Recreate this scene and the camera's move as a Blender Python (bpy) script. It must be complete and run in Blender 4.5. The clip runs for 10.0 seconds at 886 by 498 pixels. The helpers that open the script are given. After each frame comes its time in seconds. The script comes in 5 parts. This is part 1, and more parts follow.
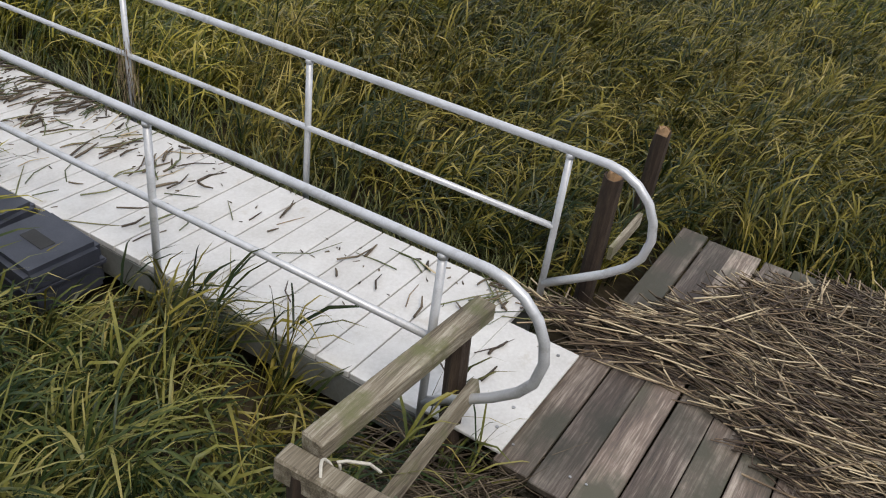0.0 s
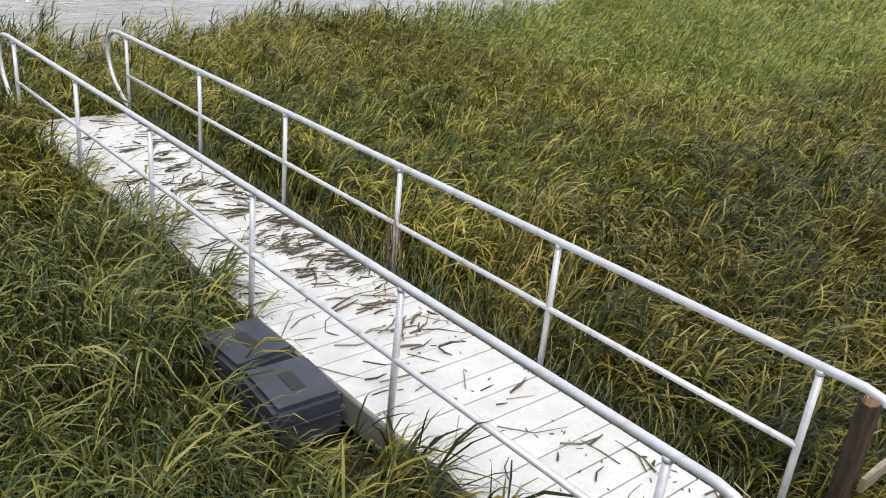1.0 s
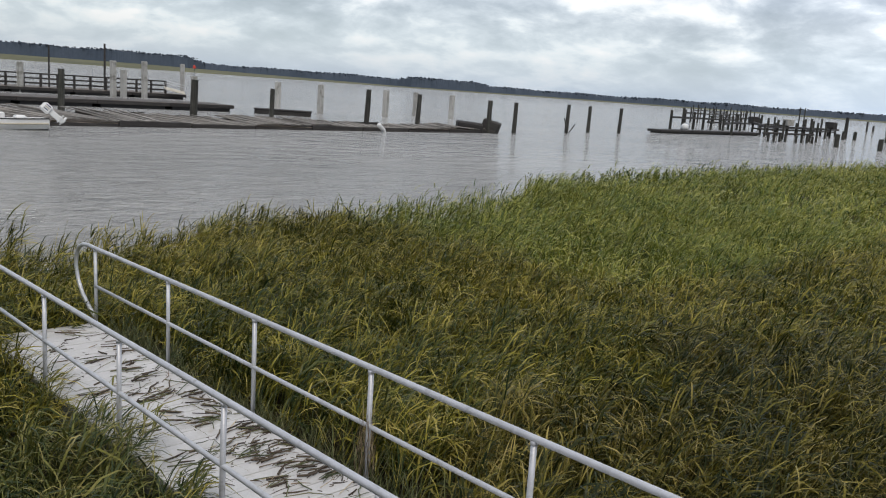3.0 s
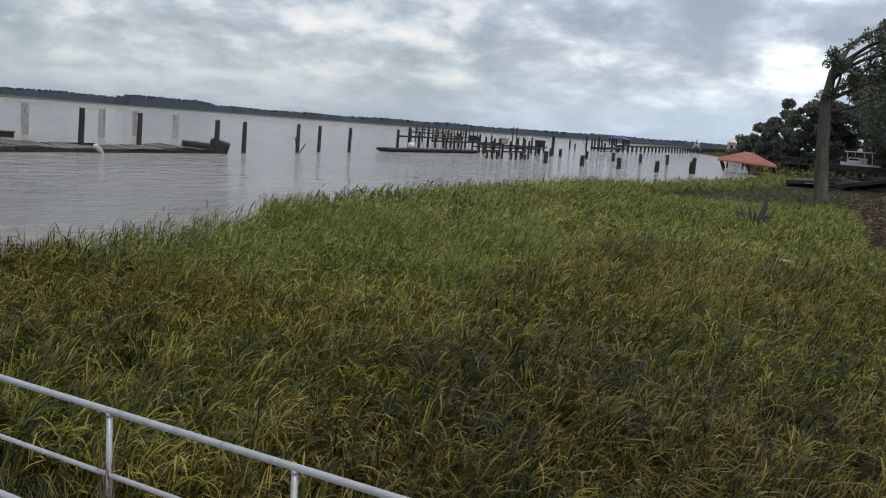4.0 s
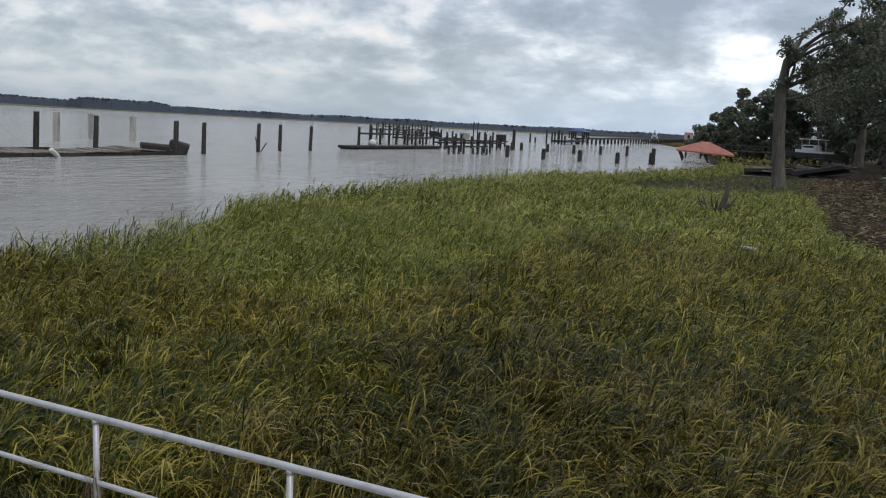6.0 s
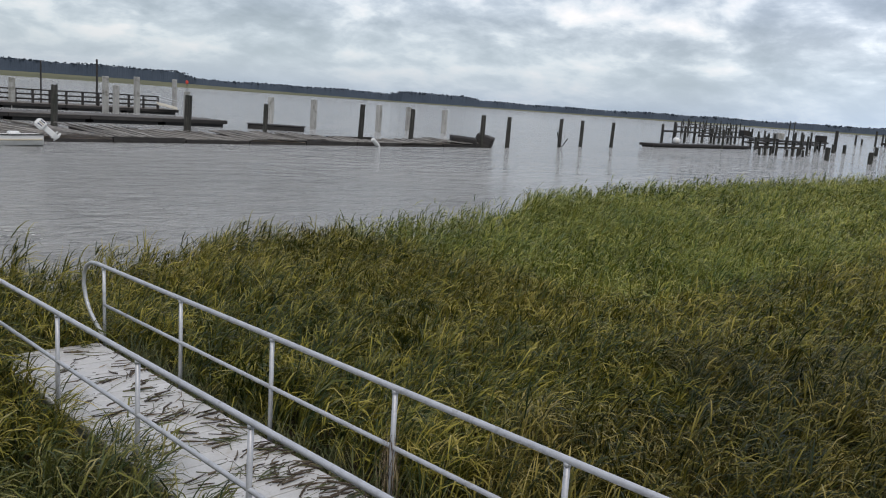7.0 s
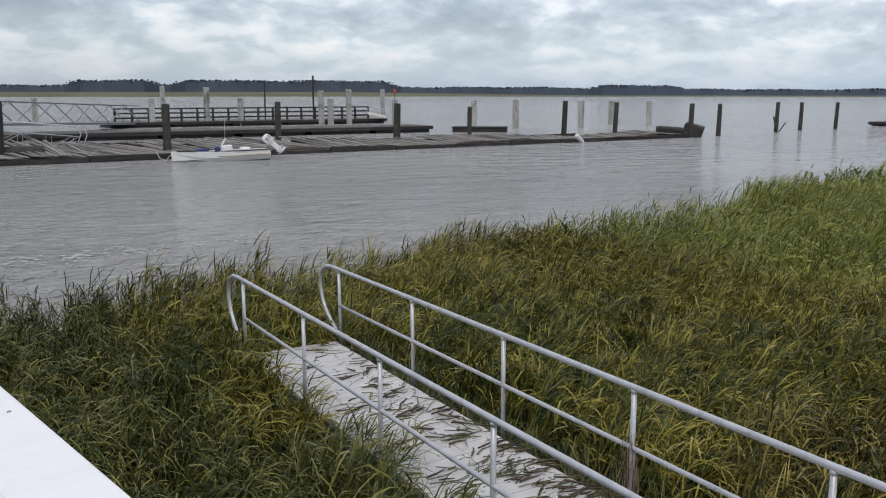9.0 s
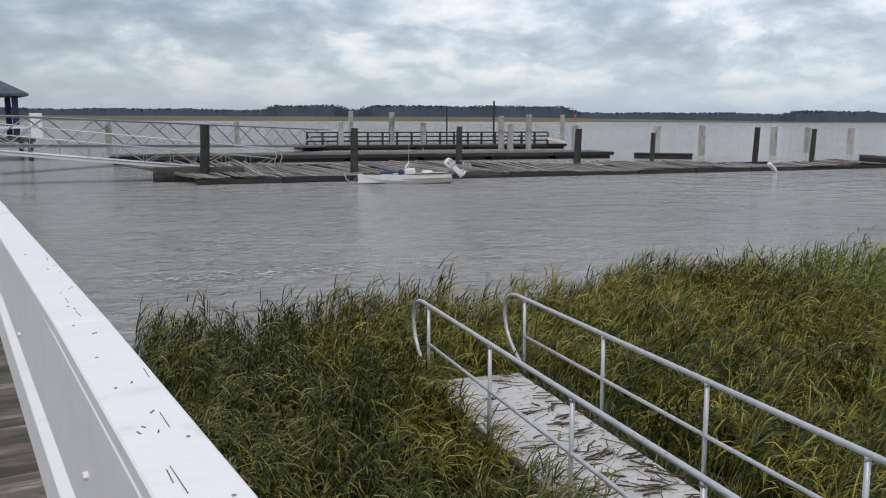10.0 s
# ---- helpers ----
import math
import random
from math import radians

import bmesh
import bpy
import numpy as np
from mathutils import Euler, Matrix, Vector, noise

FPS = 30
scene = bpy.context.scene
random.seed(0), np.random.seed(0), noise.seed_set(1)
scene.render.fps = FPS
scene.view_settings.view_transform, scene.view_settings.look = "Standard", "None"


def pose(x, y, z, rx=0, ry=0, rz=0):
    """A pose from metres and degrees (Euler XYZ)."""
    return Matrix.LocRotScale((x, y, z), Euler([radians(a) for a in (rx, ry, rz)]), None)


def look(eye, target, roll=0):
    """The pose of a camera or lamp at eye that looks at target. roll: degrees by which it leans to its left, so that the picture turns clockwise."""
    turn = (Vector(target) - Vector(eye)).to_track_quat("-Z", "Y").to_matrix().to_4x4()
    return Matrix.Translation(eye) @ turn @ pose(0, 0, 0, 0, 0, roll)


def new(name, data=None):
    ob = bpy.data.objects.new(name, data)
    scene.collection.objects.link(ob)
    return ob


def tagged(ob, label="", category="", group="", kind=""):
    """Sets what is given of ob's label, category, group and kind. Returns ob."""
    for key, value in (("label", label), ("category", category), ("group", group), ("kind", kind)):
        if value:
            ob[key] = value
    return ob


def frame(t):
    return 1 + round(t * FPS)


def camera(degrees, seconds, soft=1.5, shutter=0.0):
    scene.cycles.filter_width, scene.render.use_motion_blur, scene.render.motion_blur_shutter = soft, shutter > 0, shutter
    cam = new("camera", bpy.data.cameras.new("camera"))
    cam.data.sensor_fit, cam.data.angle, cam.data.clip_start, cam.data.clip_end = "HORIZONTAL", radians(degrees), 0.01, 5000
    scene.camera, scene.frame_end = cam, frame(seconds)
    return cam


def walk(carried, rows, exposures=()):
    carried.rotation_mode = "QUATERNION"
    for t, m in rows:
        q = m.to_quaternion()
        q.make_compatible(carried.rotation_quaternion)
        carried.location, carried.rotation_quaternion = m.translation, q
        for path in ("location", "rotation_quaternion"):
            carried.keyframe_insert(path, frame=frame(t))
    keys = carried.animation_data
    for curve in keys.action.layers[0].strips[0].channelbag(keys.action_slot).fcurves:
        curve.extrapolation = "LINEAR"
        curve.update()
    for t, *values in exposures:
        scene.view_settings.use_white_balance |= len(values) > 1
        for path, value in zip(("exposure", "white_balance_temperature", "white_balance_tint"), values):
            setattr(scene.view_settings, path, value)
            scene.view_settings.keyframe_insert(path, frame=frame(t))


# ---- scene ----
cam = camera(54.8, 10.0, 1.1)
PATH = [
    (0, (0.579, 0.269, 3.187), (2.059, 1.052, 2.093), 8.3),
    (0.5, (0.554, 0.257, 3.255), (1.89, 1.387, 2.286), 6.4),
    (1, (0.542, 0.211, 3.268), (1.781, 1.565, 2.471), 6.3),
    (1.5, (0.466, 0.196, 3.321), (1.648, 1.665, 2.655), 5.3),
    (2, (0.393, 0.18, 3.322), (1.589, 1.701, 2.816), 4.2),
    (2.2, (0.414, 0.187, 3.344), (1.618, 1.715, 2.88), 3.5),
    (3.3, (0.446, 0.195, 3.373), (1.913, 1.516, 3.052), 4.7),
    (3.5, (0.443, 0.218, 3.374), (1.996, 1.44, 3.066), 5.1),
    (4, (0.45, 0.333, 3.364), (2.19, 1.278, 3.082), 4.3),
    (4.5, (0.357, 0.438, 3.364), (2.184, 1.204, 3.092), 3.4),
    (5, (0.373, 0.457, 3.346), (2.227, 1.16, 3.082), 3.5),
    (5.2, (0.378, 0.461, 3.346), (2.23, 1.17, 3.083), 3.5),
    (6.3, (0.331, 0.478, 3.354), (2.034, 1.485, 3.058), 3.0),
    (6.5, (0.314, 0.477, 3.358), (1.94, 1.602, 3.056), 3.1),
    (7, (0.286, 0.418, 3.381), (1.663, 1.828, 3.044), 4.0),
    (7.5, (0.284, 0.405, 3.385), (1.488, 1.967, 3.054), 2.6),
    (8, (0.213, 0.452, 3.381), (1.323, 2.086, 3.07), 0.8),
    (8.5, (0.188, 0.509, 3.37), (1.252, 2.169, 3.034), 0.5),
    (9, (0.125, 0.597, 3.362), (1.125, 2.292, 3.004), -0.0),
    (9.5, (0.072, 0.745, 3.351), (0.92, 2.522, 2.999), -0.5),
    (10, (0.099, 1.005, 3.361), (0.736, 2.877, 3.059), 0.2),
]
walk(cam, [(t, look(e, a, r)) for t, e, a, r in PATH],
     exposures=[(0, 0.2, 6950, 11), (0.5, 0.48, 6900, 10), (1.0, 0.66, 6900, 10), (1.5, 0.74, 7150, 11), (2.0, 0.46, 7250, 13), (2.3, 0.27, 7200, 13), (2.8, -0.1, 6950, 12),
                (3.3, -0.37, 6750, 11), (4.5, -0.58, 6800, 11), (6.5, -0.5, 6700, 11), (7.5, -0.3, 6650, 12), (8.5, -0.34, 6650, 12), (9.5, -0.26, 6650, 12), (10, -0.34, 6650, 12)])

WATER = -0.55          # level of the water; the gangway's deck lies near 0
MUD = -0.47


# ---- sky and light ----
def nodes_of(tree):
    tree.nodes.clear()

    def n(kind, **values):
        made = tree.nodes.new(kind)
        for key, value in values.items():
            if key in made.inputs:
                made.inputs[key].default_value = value
            else:
                setattr(made, key, value)
        return made

    def link(a, b, out=0, to=0):
        tree.links.new(a.outputs[out], b.inputs[to])
    return n, link


def ramp(n, stops):
    r = n("ShaderNodeValToRGB")
    while len(r.color_ramp.elements) < len(stops):
        r.color_ramp.elements.new(0.5)
    for e, (p, c) in zip(r.color_ramp.elements, stops):
        e.position, e.color = p, (*c, 1)
    return r


def make_sky():
    world = bpy.data.worlds.new("overcast_sky")
    scene.world = world
    world.use_nodes = True
    n, link = nodes_of(world.node_tree)
    out, bg = n("ShaderNodeOutputWorld"), n("ShaderNodeBackground")
    sky = n("ShaderNodeTexSky", sky_type="NISHITA", sun_disc=False, sun_elevation=radians(48), sun_rotation=radians(200))
    coord, split = n("ShaderNodeTexCoord"), n("ShaderNodeSeparateXYZ")
    link(coord, split)
    # the cloud layer as a flat sheet overhead
    h = n("ShaderNodeMath", operation="MAXIMUM")
    h.inputs[1].default_value = 0.0
    link(split, h, 2)
    hh = n("ShaderNodeMath", operation="ADD")
    hh.inputs[1].default_value = 0.36
    link(h, hh)
    div = [n("ShaderNodeMath", operation="DIVIDE") for _ in range(2)]
    comb = n("ShaderNodeCombineXYZ")
    for i in range(2):
        link(split, div[i], i)
        link(hh, div[i], 0, 1)
        link(div[i], comb, 0, i)
    big = n("ShaderNodeTexNoise", Scale=1.9, Detail=10.0, Roughness=0.54, Distortion=0.35)
    small = n("ShaderNodeTexNoise", Scale=5.6, Detail=9.0, Roughness=0.56, Distortion=0.2)
    shift = n("ShaderNodeVectorMath", operation="ADD")
    shift.inputs[1].default_value = (7.3, 2.2, 0.4)
    link(comb, shift)
    link(shift, big)
    link(comb, small)
    mix = n("ShaderNodeMix", data_type="FLOAT")
    mix.inputs[0].default_value = 0.46
    link(big, mix, 0, 2)
    link(small, mix, 0, 3)
    clouds = ramp(n, [(0.40, (0.27, 0.312, 0.39)), (0.465, (0.38, 0.43, 0.525)), (0.52, (0.57, 0.63, 0.73)), (0.56, (0.83, 0.88, 0.95)), (0.625, (1.14, 1.09, 1.10))])
    link(mix, clouds)
    # low haze over the horizon
    haze = n("ShaderNodeMapRange")
    haze.inputs[1].default_value, haze.inputs[2].default_value = 0.0, 0.10
    haze.inputs[3].default_value, haze.inputs[4].default_value = 0.8, 0.0
    haze.interpolation_type = "SMOOTHSTEP"
    link(split, haze, 2)
    low = n("ShaderNodeMix", data_type="RGBA")
    low.inputs[7].default_value = (0.40, 0.55, 0.76, 1)
    link(haze, low)
    tree = world.node_tree
    tree.links.new(clouds.outputs[0], low.inputs[6])
    # an overcast sky is brighter overhead
    zen = n("ShaderNodeMapRange")
    zen.inputs[1].default_value, zen.inputs[2].default_value = 0.25, 0.9
    zen.inputs[3].default_value, zen.inputs[4].default_value = 1.0, 1.3
    link(split, zen, 2)
    # the cloud is thinner, and so brighter, towards the east
    east = ramp(n, [(0.0, (0.74,) * 3), (0.5, (0.88,) * 3), (0.86, (0.96,) * 3), (0.94, (1.28,) * 3), (1.0, (1.5,) * 3)])
    link(split, east)
    thin = n("ShaderNodeMath", operation="MULTIPLY")
    link(zen, thin)
    link(east, thin, 0, 1)
    scale = n("ShaderNodeVectorMath", operation="SCALE")
    tree.links.new(low.outputs[2], scale.inputs[0])
    tree.links.new(thin.outputs[0], scale.inputs[3])
    part_sky = n("ShaderNodeVectorMath", operation="SCALE")
    part_sky.inputs[3].default_value = 0.05
    link(sky, part_sky)
    both = n("ShaderNodeVectorMath", operation="ADD")
    link(scale, both)
    link(part_sky, both, 0, 1)
    link(both, bg)
    link(bg, out)


make_sky()
sun = new("sun", bpy.data.lights.new("sun", "SUN"))
sun.data.energy, sun.data.angle, sun.data.color = 1.7, radians(26), (1.0, 0.96, 0.90)
sun.matrix_world = look((0, 0, 60), (22, 30, 0))


# ---- materials ----
def material(name, stops, scale=4.0, stretch=(1, 1, 1), rough=0.7, bump=0.15, metal=0.0, fine=60.0, vary=0.0, coords="Object",
             stain=None, stain_scale=1.2, stain_at=(0.52, 0.66), spec=0.5, translucent=0.0, bump_scale=0.01, island=0.0):
    """Colour from a coarse and a fine noise, with relief; stain: a second colour in uneven patches; vary: lightness from piece to piece."""
    m = bpy.data.materials.new(name)
    m.use_nodes = True
    n, link = nodes_of(m.node_tree)
    out, bsdf = n("ShaderNodeOutputMaterial"), n("ShaderNodeBsdfPrincipled", Roughness=rough, Metallic=metal)
    bsdf.inputs["Specular IOR Level"].default_value = spec
    link(bsdf, out)
    tc = n("ShaderNodeTexCoord")
    info = n("ShaderNodeObjectInfo")
    off = n("ShaderNodeVectorMath", operation="SCALE")
    off.inputs[0].default_value = (13.0, 7.0, 5.0)
    m.node_tree.links.new(info.outputs["Random"], off.inputs[3])
    add = n("ShaderNodeVectorMath", operation="ADD")
    m.node_tree.links.new(tc.outputs[coords], add.inputs[0])
    link(off, add, 0, 1)
    st = n("ShaderNodeVectorMath", operation="MULTIPLY")
    st.inputs[1].default_value = stretch
    link(add, st)
    a = n("ShaderNodeTexNoise", Scale=scale, Detail=6.0, Roughness=0.6)
    b = n("ShaderNodeTexNoise", Scale=fine, Detail=4.0, Roughness=0.65)
    link(st, a)
    link(st, b)
    mix = n("ShaderNodeMix", data_type="FLOAT")
    mix.inputs[0].default_value = 0.4
    link(a, mix, 0, 2)
    link(b, mix, 0, 3)
    value = mix
    if island:
        geo, mr, value = n("ShaderNodeNewGeometry"), n("ShaderNodeMapRange"), n("ShaderNodeMath", operation="ADD")
        mr.inputs[3].default_value, mr.inputs[4].default_value = -island, island
        m.node_tree.links.new(geo.outputs["Random Per Island"], mr.inputs[0])
        link(mix, value)
        link(mr, value, 0, 1)
    k = len(stops) - 1
    colour = ramp(n, [(0.36 + 0.28 * i / k, c) for i, c in enumerate(stops)])
    link(value, colour)
    last = colour.outputs[0]
    if stain:
        s = n("ShaderNodeTexNoise", Scale=stain_scale, Detail=5.0, Roughness=0.62)
        link(add, s)
        mr = n("ShaderNodeMapRange")
        mr.inputs[1].default_value, mr.inputs[2].default_value = stain_at
        link(s, mr)
        sm = n("ShaderNodeMix", data_type="RGBA")
        sm.inputs[7].default_value = (*stain, 1)
        link(mr, sm)
        m.node_tree.links.new(last, sm.inputs[6])
        last = sm.outputs[2]
    if vary:
        hs = n("ShaderNodeHueSaturation")
        mr = n("ShaderNodeMapRange")
        mr.inputs[3].default_value, mr.inputs[4].default_value = 1 - vary, 1 + vary
        m.node_tree.links.new(info.outputs["Random"], mr.inputs[0])
        m.node_tree.links.new(mr.outputs[0], hs.inputs["Value"])
        m.node_tree.links.new(last, hs.inputs["Color"])
        last = hs.outputs[0]
    m.node_tree.links.new(last, bsdf.inputs["Base Color"])
    if bump:
        bp = n("ShaderNodeBump", Strength=bump, Distance=bump_scale)
        m.node_tree.links.new(mix.outputs[0], bp.inputs["Height"])
        m.node_tree.links.new(bp.outputs[0], bsdf.inputs["Normal"])
    if translucent:
        tr, ms = n("ShaderNodeBsdfTranslucent"), n("ShaderNodeMixShader")
        ms.inputs[0].default_value = translucent
        m.node_tree.links.new(last, tr.inputs[0])
        link(bsdf, ms, 0, 1)
        link(tr, ms, 0, 2)
        link(ms, out)
    return m


def water_material():
    m = bpy.data.materials.new("river_water")
    m.use_nodes = True
    n, link = nodes_of(m.node_tree)
    out = n("ShaderNodeOutputMaterial")
    bsdf = n("ShaderNodeBsdfPrincipled", Roughness=0.06, IOR=1.33)
    bsdf.inputs["Specular IOR Level"].default_value = 0.5
    silty, blend = n("ShaderNodeBsdfDiffuse"), n("ShaderNodeMixShader")
    blend.inputs[0].default_value = 0.28
    link(bsdf, blend, 0, 1)
    link(silty, blend, 0, 2)
    link(blend, out)
    geo = n("ShaderNodeNewGeometry")
    mp = n("ShaderNodeMapping")
    mp.inputs["Rotation"].default_value = (0, 0, radians(24))
    mp.inputs["Scale"].default_value = (0.8, 1.3, 1)
    link(geo, mp)
    waves = n("ShaderNodeTexNoise", Scale=1.7, Detail=4.0, Roughness=0.55, Distortion=1.4)
    swell = n("ShaderNodeTexNoise", Scale=0.55, Detail=3.0, Roughness=0.55)
    link(mp, waves)
    link(mp, swell)
    silt = n("ShaderNodeTexNoise", Scale=0.05, Detail=4.0)
    link(geo, silt)
    col = ramp(n, [(0.3, (0.335, 0.337, 0.325)), (0.7, (0.41, 0.41, 0.392))])
    link(silt, col)
    link(col, bsdf)
    link(col, silty)
    place, lee = n("ShaderNodeSeparateXYZ"), n("ShaderNodeMapRange")
    link(geo, place)
    lee.inputs[1].default_value, lee.inputs[2].default_value = 4.0, 42.0
    lee.inputs[3].default_value, lee.inputs[4].default_value = 0.48, 0.17
    link(place, lee)
    b1 = n("ShaderNodeBump", Strength=1.0, Distance=0.34)
    m.node_tree.links.new(lee.outputs[0], b1.inputs["Distance"])
    b2 = n("ShaderNodeBump", Strength=1.0, Distance=0.75)
    m.node_tree.links.new(waves.outputs[0], b1.inputs["Height"])
    m.node_tree.links.new(swell.outputs[0], b2.inputs["Height"])
    m.node_tree.links.new(b2.outputs[0], b1.inputs["Normal"])
    m.node_tree.links.new(b1.outputs[0], bsdf.inputs["Normal"])
    m.node_tree.links.new(b1.outputs[0], silty.inputs["Normal"])
    return m


def grass_material(name, green, olive, straw, dry):
    """Blades: patches of green and yellowing growth, each blade its own tone, drier to the tip."""
    m = bpy.data.materials.new(name)
    m.use_nodes = True
    n, link = nodes_of(m.node_tree)
    L = m.node_tree.links.new
    out = n("ShaderNodeOutputMaterial")
    geo = n("ShaderNodeNewGeometry")
    p1 = n("ShaderNodeTexNoise", Scale=0.16, Detail=4.0, Roughness=0.6)
    p2 = n("ShaderNodeTexNoise", Scale=1.9, Detail=5.0, Roughness=0.72)
    link(geo, p1)
    link(geo, p2)
    mix = n("ShaderNodeMix", data_type="FLOAT")
    mix.inputs[0].default_value = 0.6
    link(p1, mix, 0, 2)
    link(p2, mix, 0, 3)
    rnd = n("ShaderNodeMapRange")
    rnd.inputs[3].default_value, rnd.inputs[4].default_value = -0.185, 0.185
    L(geo.outputs["Random Per Island"], rnd.inputs[0])
    tip = n("ShaderNodeAttribute", attribute_name="along")
    tipm = n("ShaderNodeMath", operation="MULTIPLY")
    tipm.inputs[1].default_value = 0.13
    L(tip.outputs["Fac"], tipm.inputs[0])
    s1, s2 = n("ShaderNodeMath", operation="ADD"), n("ShaderNodeMath", operation="ADD")
    link(mix, s1)
    link(rnd, s1, 0, 1)
    link(s1, s2)
    link(tipm, s2, 0, 1)
    col = ramp(n, [(0.38, green), (0.53, olive), (0.68, straw), (0.84, dry)])
    link(s2, col)
    d = n("ShaderNodeBsdfPrincipled", Roughness=0.34)
    d.inputs["Specular IOR Level"].default_value = 0.2
    t, ms = n("ShaderNodeBsdfTranslucent"), n("ShaderNodeMixShader")
    ms.inputs[0].default_value = 0.16
    link(col, d)
    link(col, t)
    link(d, ms, 0, 1)
    link(t, ms, 0, 2)
    link(ms, out)
    return m


M_WATER = water_material()
M_MUD = material("marsh_mud", [(0.022, 0.018, 0.012), (0.042, 0.034, 0.022), (0.075, 0.06, 0.038)], 0.8, rough=0.95, spec=0.1, bump=0.4, fine=9, bump_scale=0.05)
M_GRASS = grass_material("cordgrass", (0.017, 0.035, 0.009), (0.075, 0.085, 0.015), (0.305, 0.265, 0.042), (0.48, 0.39, 0.12))
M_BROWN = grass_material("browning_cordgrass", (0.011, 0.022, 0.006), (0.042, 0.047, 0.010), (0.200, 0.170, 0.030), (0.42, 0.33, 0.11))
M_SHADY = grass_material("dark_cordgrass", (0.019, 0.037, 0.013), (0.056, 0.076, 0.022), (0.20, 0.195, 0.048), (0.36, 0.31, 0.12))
M_GREEN = grass_material("fresh_cordgrass", (0.053, 0.093, 0.020), (0.150, 0.182, 0.033), (0.35, 0.345, 0.066), (0.48, 0.44, 0.15))
M_LAWN = grass_material("short_grass", (0.055, 0.095, 0.03), (0.11, 0.14, 0.045), (0.20, 0.19, 0.075), (0.30, 0.26, 0.13))
M_DECK = material("white_composite_deck", [(0.49, 0.48, 0.46), (0.565, 0.555, 0.54), (0.63, 0.625, 0.61)], 3.0, rough=0.5, bump=0.08, fine=45, vary=0.03, stain=(0.42, 0.38, 0.32), stain_scale=5.0, stain_at=(0.60, 0.78))
M_ALU = material("weathered_aluminium", [(0.46, 0.47, 0.49), (0.56, 0.57, 0.59), (0.62, 0.63, 0.66)], 6.0, rough=0.42, bump=0.05, metal=0.35, fine=120, stain=(0.36, 0.36, 0.36), stain_scale=9, stain_at=(0.58, 0.75))
M_ALU_FAR = material("dull_aluminium_tube", [(0.26, 0.27, 0.28), (0.34, 0.35, 0.36)], 4.0, rough=0.5, bump=0.05, metal=0.3)
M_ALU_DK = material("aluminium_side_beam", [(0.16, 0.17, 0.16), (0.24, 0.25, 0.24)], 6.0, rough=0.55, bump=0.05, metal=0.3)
M_GREY_WOOD = material("weathered_grey_plank", [(0.040, 0.030, 0.025), (0.135, 0.102, 0.082), (0.40, 0.34, 0.285)], 1.5, (0.35, 6, 6), rough=0.62, bump=0.8, fine=14, vary=0.5, stain=(0.062, 0.058, 0.040), stain_scale=1.6, stain_at=(0.44, 0.60))
M_OLD_WOOD = material("old_railing_timber", [(0.055, 0.042, 0.028), (0.19, 0.16, 0.115), (0.40, 0.365, 0.29)], 2.6, (0.3, 7, 7), rough=0.88, bump=0.7, fine=20, vary=0.12, stain=(0.13, 0.13, 0.06), stain_scale=3.5)
M_CUT = material("fresh_split_timber", [(0.24, 0.14, 0.07), (0.34, 0.22, 0.12)], 5, (1, 1, 5), rough=0.85, bump=0.5)
M_PILE = material("tarred_piling_timber", [(0.018, 0.018, 0.016), (0.040, 0.039, 0.033), (0.08, 0.077, 0.066)], 3.0, (4, 4, 0.35), rough=0.85, bump=0.7, fine=18, vary=0.2, stain=(0.02, 0.025, 0.018), stain_scale=0.9)
M_STUMP = material("dark_brown_post_timber", [(0.02, 0.012, 0.008), (0.042, 0.027, 0.018), (0.075, 0.052, 0.035)], 4.0, (5, 5, 0.4), rough=0.9, bump=0.8, fine=25)
M_CONC = material("grey_concrete_pile", [(0.28, 0.275, 0.255), (0.40, 0.395, 0.37), (0.50, 0.49, 0.46)], 1.6, (1, 1, 0.4), rough=0.9, bump=0.3, fine=18, vary=0.1, stain=(0.17, 0.17, 0.14), stain_scale=0.7)
M_DOCK = material("sun_bleached_dock_plank", [(0.085, 0.08, 0.073), (0.20, 0.187, 0.168), (0.38, 0.355, 0.32)], 2.5, (5, 0.3, 5), rough=0.9, bump=0.5, fine=14, vary=0.35)
M_DOCK_DK = material("wet_dock_timber", [(0.014, 0.012, 0.012), (0.030, 0.027, 0.025), (0.06, 0.055, 0.05)], 2.0, (0.3, 4, 4), rough=0.75, bump=0.5, fine=12, vary=0.2)
M_WHITE = material("white_painted_timber", [(0.84, 0.84, 0.84), (0.88, 0.88, 0.88), (0.90, 0.90, 0.90)], 2.2, (0.4, 3, 3), rough=0.5, bump=0.16, fine=26, stain=(0.60, 0.61, 0.60), stain_scale=4.0, stain_at=(0.63, 0.8))
M_BOX = material("charcoal_plastic_float", [(0.022, 0.025, 0.036), (0.034, 0.038, 0.052), (0.05, 0.054, 0.07)], 5, rough=0.5, bump=0.12, fine=140)
M_REED = material("dead_reed_straw", [(0.055, 0.034, 0.022), (0.22, 0.155, 0.092), (0.58, 0.47, 0.30)], 1.7, rough=0.7, bump=0.0, fine=7, island=0.19)
M_REED_DK = material("dark_wrack", [(0.045, 0.032, 0.022), (0.085, 0.062, 0.04), (0.16, 0.125, 0.08)], 3.0, rough=0.8, bump=0.0, fine=9, island=0.16)
M_GRASS_CUT = material("cut_green_grass", [(0.05, 0.065, 0.022), (0.11, 0.125, 0.04), (0.20, 0.19, 0.08)], 3.0, rough=0.6, bump=0.0, fine=9, island=0.15)
